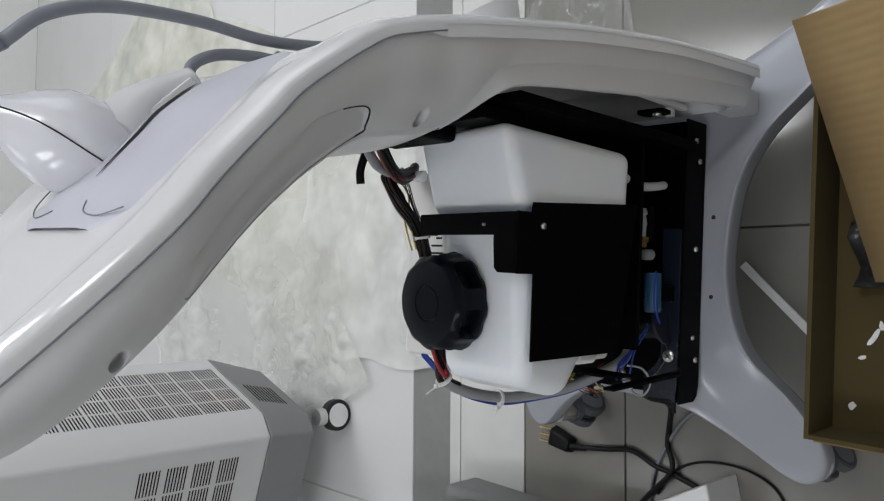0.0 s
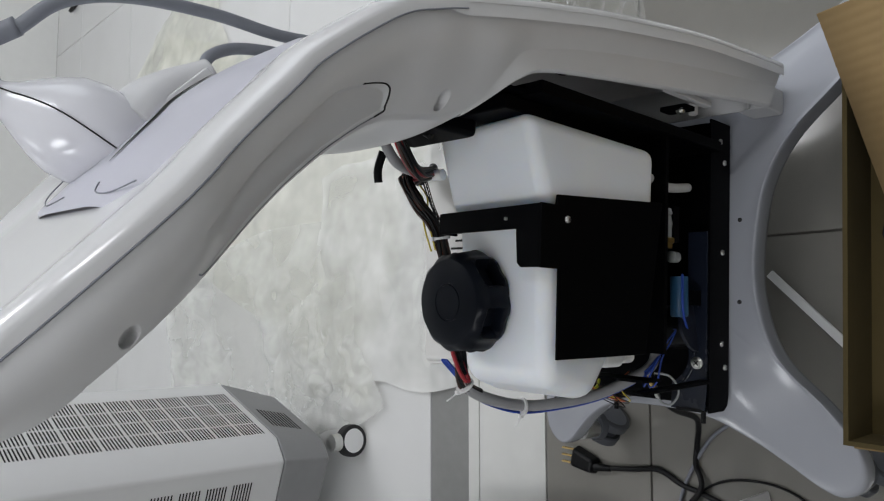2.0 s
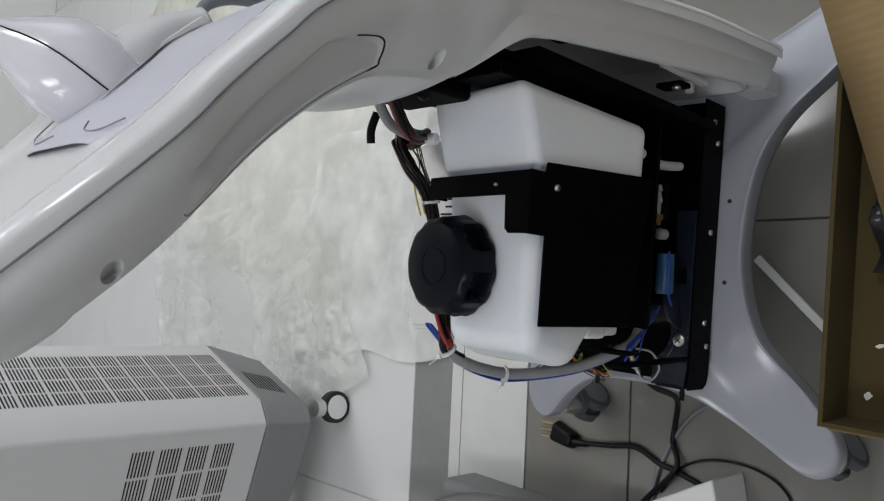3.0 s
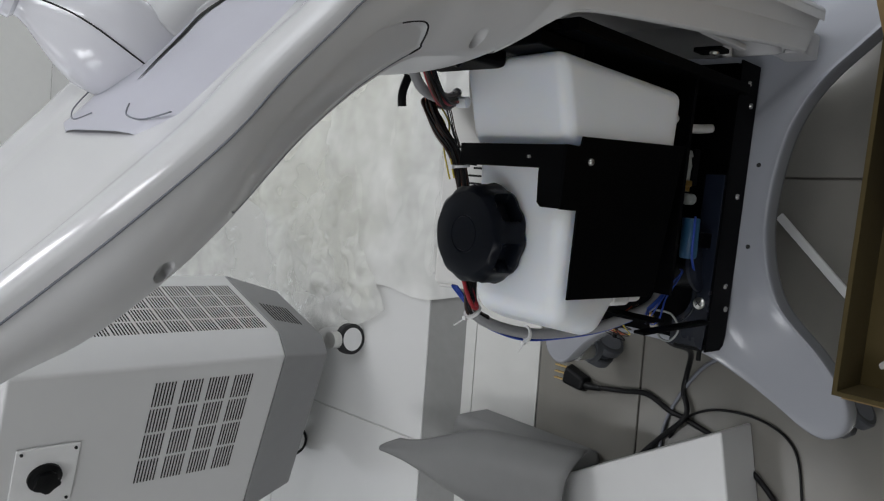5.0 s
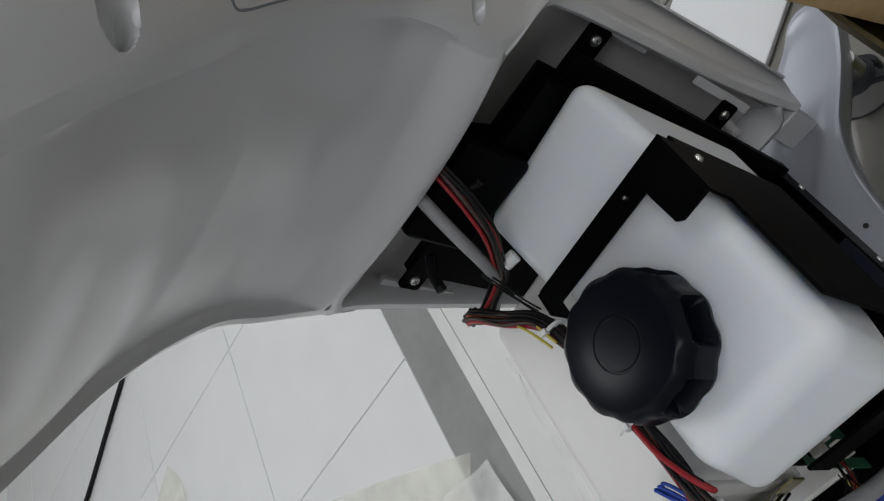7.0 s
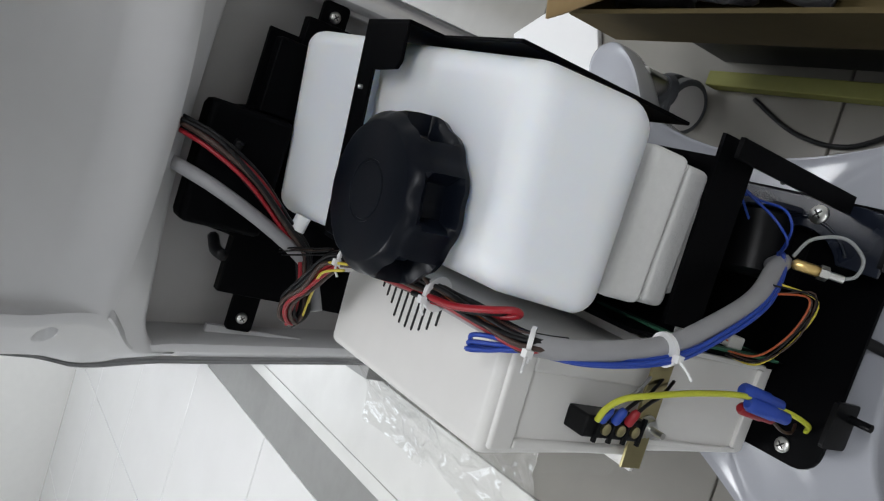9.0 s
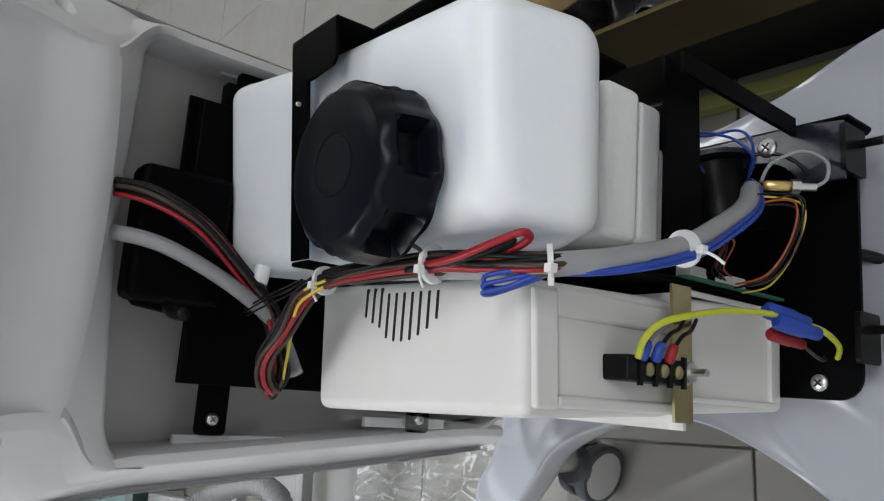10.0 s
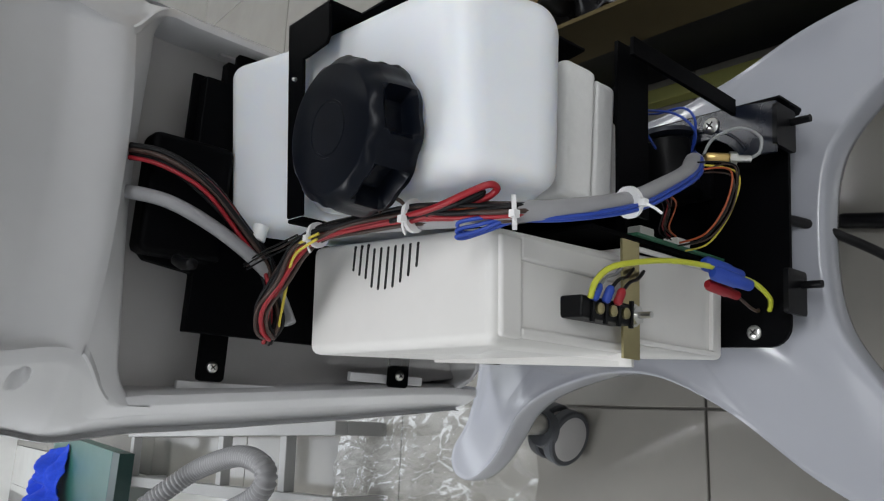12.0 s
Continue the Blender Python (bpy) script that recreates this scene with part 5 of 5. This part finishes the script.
part("knob", lathe([(0.030, 0), (0.030, 0.006), (0.020, 0.010), (0.022, 0.022), (0.012, 0.024)], kc, kx, 24, lambda a, k: 1 + (0.12 * math.cos(5 * a) if k > 2 else 0)), M_BLACK2, conn)
for y, z in ((0.173, 0.598), (0.173, 0.682), (0.277, 0.598), (0.277, 0.682)):
    part("fixing", lathe([(0.003, 0), (0.003, 0.003)], CAB @ Vector((-0.006, y, z)), kx, 8), M_SLOT, conn)

# ---- plastic film and bubble wrap on the white floor ----


def crumple(cx, cy, z, w, d, h, n, seed, rough=1.0, turn=0.0, crease=0.08):
    rows = []
    c, s = math.cos(turn), math.sin(turn)
    for i in range(n):
        row = []
        for j in range(n):
            u, v = 2 * i / (n - 1) - 1, 2 * j / (n - 1) - 1
            r = 1 + 0.18 * noise.noise((math.atan2(v, u) * 1.5, seed, 0.3))
            x, y = u * w / 2 * r, v * d / 2 * r
            fall = max(0, 1 - (u * u + v * v) / 1.6)
            f = abs(noise.noise((u * 2.3 * rough, v * 2.3 * rough, seed))) + 0.5 * abs(noise.noise((u * 5.5 * rough, v * 5.5 * rough, seed + 3))) + crease * abs(noise.noise((u * 13 * rough, v * 13 * rough, seed + 7)))
            row.append((cx + x * c - y * s, cy + x * s + y * c, z + 0.002 + h * fall * (0.25 + f) + h * 0.12 * f))
        rows.append(row)
    return grid_mesh(rows)


lone("plastic_film", crumple(-1.624, 0.321, 0.0, 1.65, 0.72, 0.007, 70, 9.1, 0.7, -0.36, 0.01), M_FILM, "clear yellowish plastic sheet spread over the white tiles", "plastic sheet")
lone("bubble_wrap", crumple(-1.602, -0.107, 0.012, 0.93, 0.46, 0.024, 110, 1.7, 1.0, 0.1, 0.05), M_BUBBLE, "crumpled clear bubble wrap heap on the white tiles", "bubble wrap")
lone("bubble_wrap", crumple(-1.164, -0.216, 0.016, 0.39, 0.35, 0.028, 80, 3.3, 1.0, 0.5, 0.05), M_BUBBLE, "small crumpled heap of clear bubble wrap by the cabinet", "bubble wrap")
lone("plastic_sack", crumple(-0.922, 0.036, 0.010, 0.50, 0.55, 0.026, 80, 5.2, 0.5, 0.1, 0.0), M_MILKY, "soft milky plastic sack over the border strip", "plastic sack")
lone("plastic_film", crumple(-2.239, 0.606, 0.0, 1.10, 0.66, 0.03, 70, 4.4, 1.2, 0.5), M_FILM, "clear plastic sheet spread over the white tiles", "plastic sheet")
lone("plastic_bag", crumple(-0.41, 0.60, 0.0, 0.30, 0.54, 0.035, 90, 6.6, 1.25, 0.12, 0.08), M_BAG, "crumpled clear plastic bag on the tiled floor", "plastic bag")

# ---- floor clutter ----
plug = thing("power_plug", (-0.33, -0.30, 0.0), "black moulded mains plug on a black cable", "plug")
part("body", hexa_bm([(-0.368, -0.322, 0.001), (-0.318, -0.330, 0.001), (-0.312, -0.300, 0.001), (-0.362, -0.282, 0.001)],
                     [(-0.364, -0.318, 0.026), (-0.322, -0.325, 0.024), (-0.316, -0.303, 0.024), (-0.358, -0.287, 0.026)]), M_BLACK2, plug, bevel=0.006, segments=3)
for dy in (-0.012, 0.0, 0.012):
    part("pin", box_bm((-0.386, -0.304 + dy, 0.011), (-0.36, -0.3015 + dy, 0.018)), M_BRASS2, plug)
part("strain_relief", lathe([(0.0075, 0), (0.006, 0.02), (0.005, 0.03)], (-0.318, -0.314, 0.013), (1, 0.05, -0.1), 12), M_BLACK2, plug)
part("cable", tube([(-0.292, -0.312, 0.009), (-0.245, -0.306, 0.006), (-0.198, -0.299, 0.006), (-0.155, -0.315, 0.006), (-0.12, -0.322, 0.006), (-0.05, -0.345, 0.006), (0.03, -0.40, 0.006), (0.10, -0.5, 0.006)], 0.0045, 8, 10), M_WBLACK, plug)
lone("mains_cable", tube([(-0.07, -0.11, 0.236), (-0.073, -0.146, 0.225), (-0.085, -0.175, 0.16), (-0.104, -0.2, 0.06), (-0.130, -0.247, 0.010), (-0.134, -0.277, 0.006), (-0.122, -0.315, 0.013), (-0.174, -0.376, 0.006), (-0.24, -0.46, 0.006)], 0.0045, 8, 10), M_WBLACK,
     "black mains cable hanging from the chassis to the floor", "cable")
lone("thin_cable", tube([(-0.05, -0.19, 0.004), (-0.11, -0.235, 0.004), (-0.155, -0.32, 0.004), (-0.165, -0.39, 0.004)], 0.003, 8, 8), M_HOSE, "thin grey cable lying on the tiles", "cable")
lone("thin_cable", tube([(-0.15, -0.36, 0.004), (-0.12, -0.315, 0.004), (-0.068, -0.290, 0.004), (0.002, -0.290, 0.004), (0.05, -0.32, 0.004), (0.07, -0.40, 0.004)], 0.002, 8, 8), M_WBLACK, "thin black cable curling on the tiles", "cable")
lone("plastic_rod", box_bm((-0.075, -0.006, 0.001), (0.075, 0.006, 0.007), Matrix.Translation((0.035, -0.03, 0)) @ Matrix.Rotation(radians(-43), 4, "Z")), M_TIE, "flat white plastic strip on the tiles", "strip", bevel=0.001)
lone("inline_plug", lathe([(0.004, 0), (0.007, 0.004), (0.0085, 0.012), (0.0085, 0.05), (0.005, 0.062)], (-0.030, -0.150, 0.010), (0.12, 1, 0), 14), M_BLACK2, "black moulded inline plug on the floor", "plug")
lone("thin_cable", tube([(0.16, 0.20, 0.004), (0.125, 0.13, 0.004), (0.118, 0.06, 0.004), (0.15, 0.0, 0.004)], 0.003, 8, 8), M_WBLACK, "thin black cable lying under the base", "cable")
lone("plastic_board", box_bm((-0.15, -0.115, 0.001), (0.15, 0.087, 0.012), Matrix.Translation((0.14, 0.60, 0)) @ Matrix.Rotation(radians(28), 4, "Z")), M_CAB, "white plastic panel lying on the tiles", "panel", bevel=0.003)

# removed back cover lying on the floor
rows = []
for i in range(24):
    t = i / 23
    row = []
    for j in range(15):
        f = 2 * j / 14 - 1
        row.append((-0.70 + 0.46 * t, -0.47 + 0.075 * f * (0.15 + 0.85 * ease(0, 0.6, t)) - 0.06 * (1 - t), 0.10 + 0.055 * (1 - abs(f) ** 3) + 0.01 * math.sin(3 * t)))
    rows.append(row)
cover = thing("back_cover", (-0.45, -0.5, 0), "removed grey-white back cover lying on the floor", "cover")
part("shell", grid_mesh(rows), M_COVER, cover, thick=0.004)
part("foot", box_bm((-0.56, -0.58, 0.0), (-0.27, -0.42, 0.1)), M_COVER, cover, bevel=0.02)
carton = thing("white_carton", (-0.15, -0.52, 0), "plain white carton standing on the tiles", "carton")
part("carton_body", hexa_bm([(-0.418, -0.531, 0.0), (-0.021, -0.296, 0.0), (0.036, -0.54, 0.0), (-0.36, -0.775, 0.0)], [(-0.418, -0.531, 0.10), (-0.021, -0.296, 0.10), (0.036, -0.54, 0.10), (-0.36, -0.775, 0.10)]), M_CAB, carton, bevel=0.004)


# ---- things by the far side of the machine ----
stand = thing("steel_stand", (-0.42, 1.2, 0), "grey painted square-tube stand lying on the floor", "stand")
LIE = Matrix.Translation((-0.309, 0.711, 0)) @ Matrix.Rotation(radians(5.2), 4, "Z")
for lo, hi in (((-0.0125, 0.0, 0.085), (0.0125, 1.06, 0.11)), ((-0.1405, 0.0, 0.085), (-0.1155, 1.06, 0.11)), ((-0.1155, 0.172, 0.086), (-0.0125, 0.197, 0.109)), ((-0.1155, 0.45, 0.086), (-0.0125, 0.475, 0.109)), ((-0.1155, 1.01, 0.086), (-0.0125, 1.035, 0.109))):
    part("rail", box_bm(lo, hi, LIE), M_FRAME, stand, bevel=0.002)
for x in (0.0, -0.128):
    for y in (0.0125, 1.0475):
        part("foot", box_bm((x - 0.0123, y - 0.0123, 0), (x + 0.0123, y + 0.0123, 0.0852), LIE), M_FRAME, stand)
green = thing("green_board", (-0.63, 2.05, 0.111), "dark green painted board lying on the stand's end", "board")
part("board_body", box_bm((-0.80, 1.7502, 0.1105), (-0.455, 2.36, 0.150)), M_GREEN, green, bevel=0.002)
# near edge in a darker copy of the green, shade put in colour
part("board_edge", box_bm((-0.80, 1.690, 0.1105), (-0.455, 1.750, 0.150)), M_GREENSHADE, green, bevel=0.001)
lone("blue_cloth", crumple(-0.655, 2.24, 0.1505, 0.30, 0.26, 0.11, 60, 2.2, 0.6, 0.3, 0.02), M_CLOTH, "crumpled bright blue cloth on the green board", "cloth", thick=0.003)
def even(points, step):
    """Points at equal steps along a smooth path."""
    fine = spline(points, 80)
    out, left = [fine[0]], step
    for p, q in zip(fine, fine[1:]):
        gap = float(np.linalg.norm(q - p))
        while gap >= left:
            p = p + (q - p) * (left / gap)
            gap -= left
            out.append(p)
            left = step
        left -= gap
    return out


HOSE = [(-0.93, 3.05, 0.36), (-0.756, 2.25, 0.36), (-0.651, 1.626, 0.36), (-0.565, 1.23, 0.355), (-0.50, 1.03, 0.335), (-0.445, 0.96, 0.30), (-0.40, 0.91, 0.262), (-0.365, 0.786, 0.25), (-0.369, 0.700, 0.25), (-0.394, 0.680, 0.25), (-0.433, 0.734, 0.252), (-0.486, 0.887, 0.262),
                          (-0.512, 1.06, 0.282), (-0.53, 1.25, 0.300), (-0.56, 1.45, 0.308), (-0.64, 1.80, 0.304), (-0.79, 2.28, 0.31), (-1.04, 3.05, 0.31)]
lone("ribbed_hose", tube(even(HOSE, 0.0020), 0.0172, 1, 12, lambda k: 1.07 if k % 4 < 2 else 0.86), M_RIBHOSE, "grey ribbed suction hose looping over the stand", "hose")

# ---- appliance and cable on the far floor ----
lone("floor_cable", tube([(-2.31, 2.90, 0.0095), (-2.30, 2.63, 0.0095), (-2.14, 2.18, 0.0095), (-2.00, 1.84, 0.0095), (-2.11, 1.71, 0.0095), (-2.26, 1.63, 0.0095), (-2.70, 1.42, 0.0095), (-3.05, 1.36, 0.0095), (-3.38, 1.30, 0.0095)], 0.009, 10, 10), M_WBLACK,
     "thick black cable curving over the white tiles", "cable")
cleaner = thing("floor_appliance", (-2.60, 2.98, 0), "white domed appliance with a ribbed hose on the tiles", "appliance")
part("dome", lathe([(0.30, 0.03), (0.305, 0.06), (0.29, 0.14), (0.24, 0.22), (0.15, 0.29), (0.01, 0.32)], (-2.60, 2.98, 0), (0, 0, 1), 40), M_HAND, cleaner)
part("base_trim", lathe([(0.27, 0.0), (0.312, 0.004), (0.312, 0.03), (0.27, 0.034)], (-2.60, 2.98, 0), (0, 0, 1), 40), M_HOSE, cleaner, "dark trim round the foot")
part("hose_socket", lathe([(0.10, 0.0), (0.085, 0.10), (0.06, 0.22), (0.046, 0.30), (0.046, 0.36)], (-2.22, 2.74, 0.20), (0.75, -0.66, 0.0), 28), M_HAND, cleaner, "white tapering hose socket")
part("socket_neck", lathe([(0.12, 0.0), (0.10, 0.30)], (-2.46, 2.90, 0.19), (0.82, -0.56, 0.03), 28), M_HAND, cleaner)
part("ribbed_hose", tube(even([(-1.96, 2.505, 0.20), (-1.90, 2.455, 0.195), (-1.885, 2.46, 0.15), (-1.91, 2.52, 0.070), (-1.99, 2.64, 0.042), (-2.06, 2.84, 0.042)], 0.005), 0.038, 1, 16, lambda k: 1.05 if k % 4 < 2 else 0.88), M_GREYRUB, cleaner, "dark grey ribbed hose")

# ---- ceiling lamps ----
for x, y in ((-0.30, 1.26), (-0.34, 1.87)):
    dl = thing("downlight", (x, y, CEIL), "round recessed white ceiling downlight", "downlight", "ceiling downlights")
    part("trim_ring", lathe([(0.045, -0.004), (0.06, -0.004), (0.062, 0.0), (0.045, 0.0)], (x, y, CEIL - 0.002), (0, 0, 1), 28), M_GLOSS, dl)
    em = bpy.data.materials.get("lamp_glow") or bpy.data.materials.new("lamp_glow")
    em.use_nodes = True
    pn = em.node_tree.nodes["Principled BSDF"]
    pn.inputs["Emission Color"].default_value, pn.inputs["Emission Strength"].default_value = (1, 0.97, 0.92, 1), 60
    part("diffuser", lathe([(0.043, -0.003), (0.043, -0.001)], (x, y, CEIL - 0.002), (0, 0, 1), 24), em, dl)

# ---- floor tiles ----
lay(floor, M_TILE, edges(0.1795, U1, 0.40, 0.60), edges(V0, V1, 0.05, 0.60), 0.0)
lay(white_floor, M_PLAT, edges(U0, -0.1365, -0.1365, 0.60), edges(V0, V1, 0.05, 0.60), 0.0)
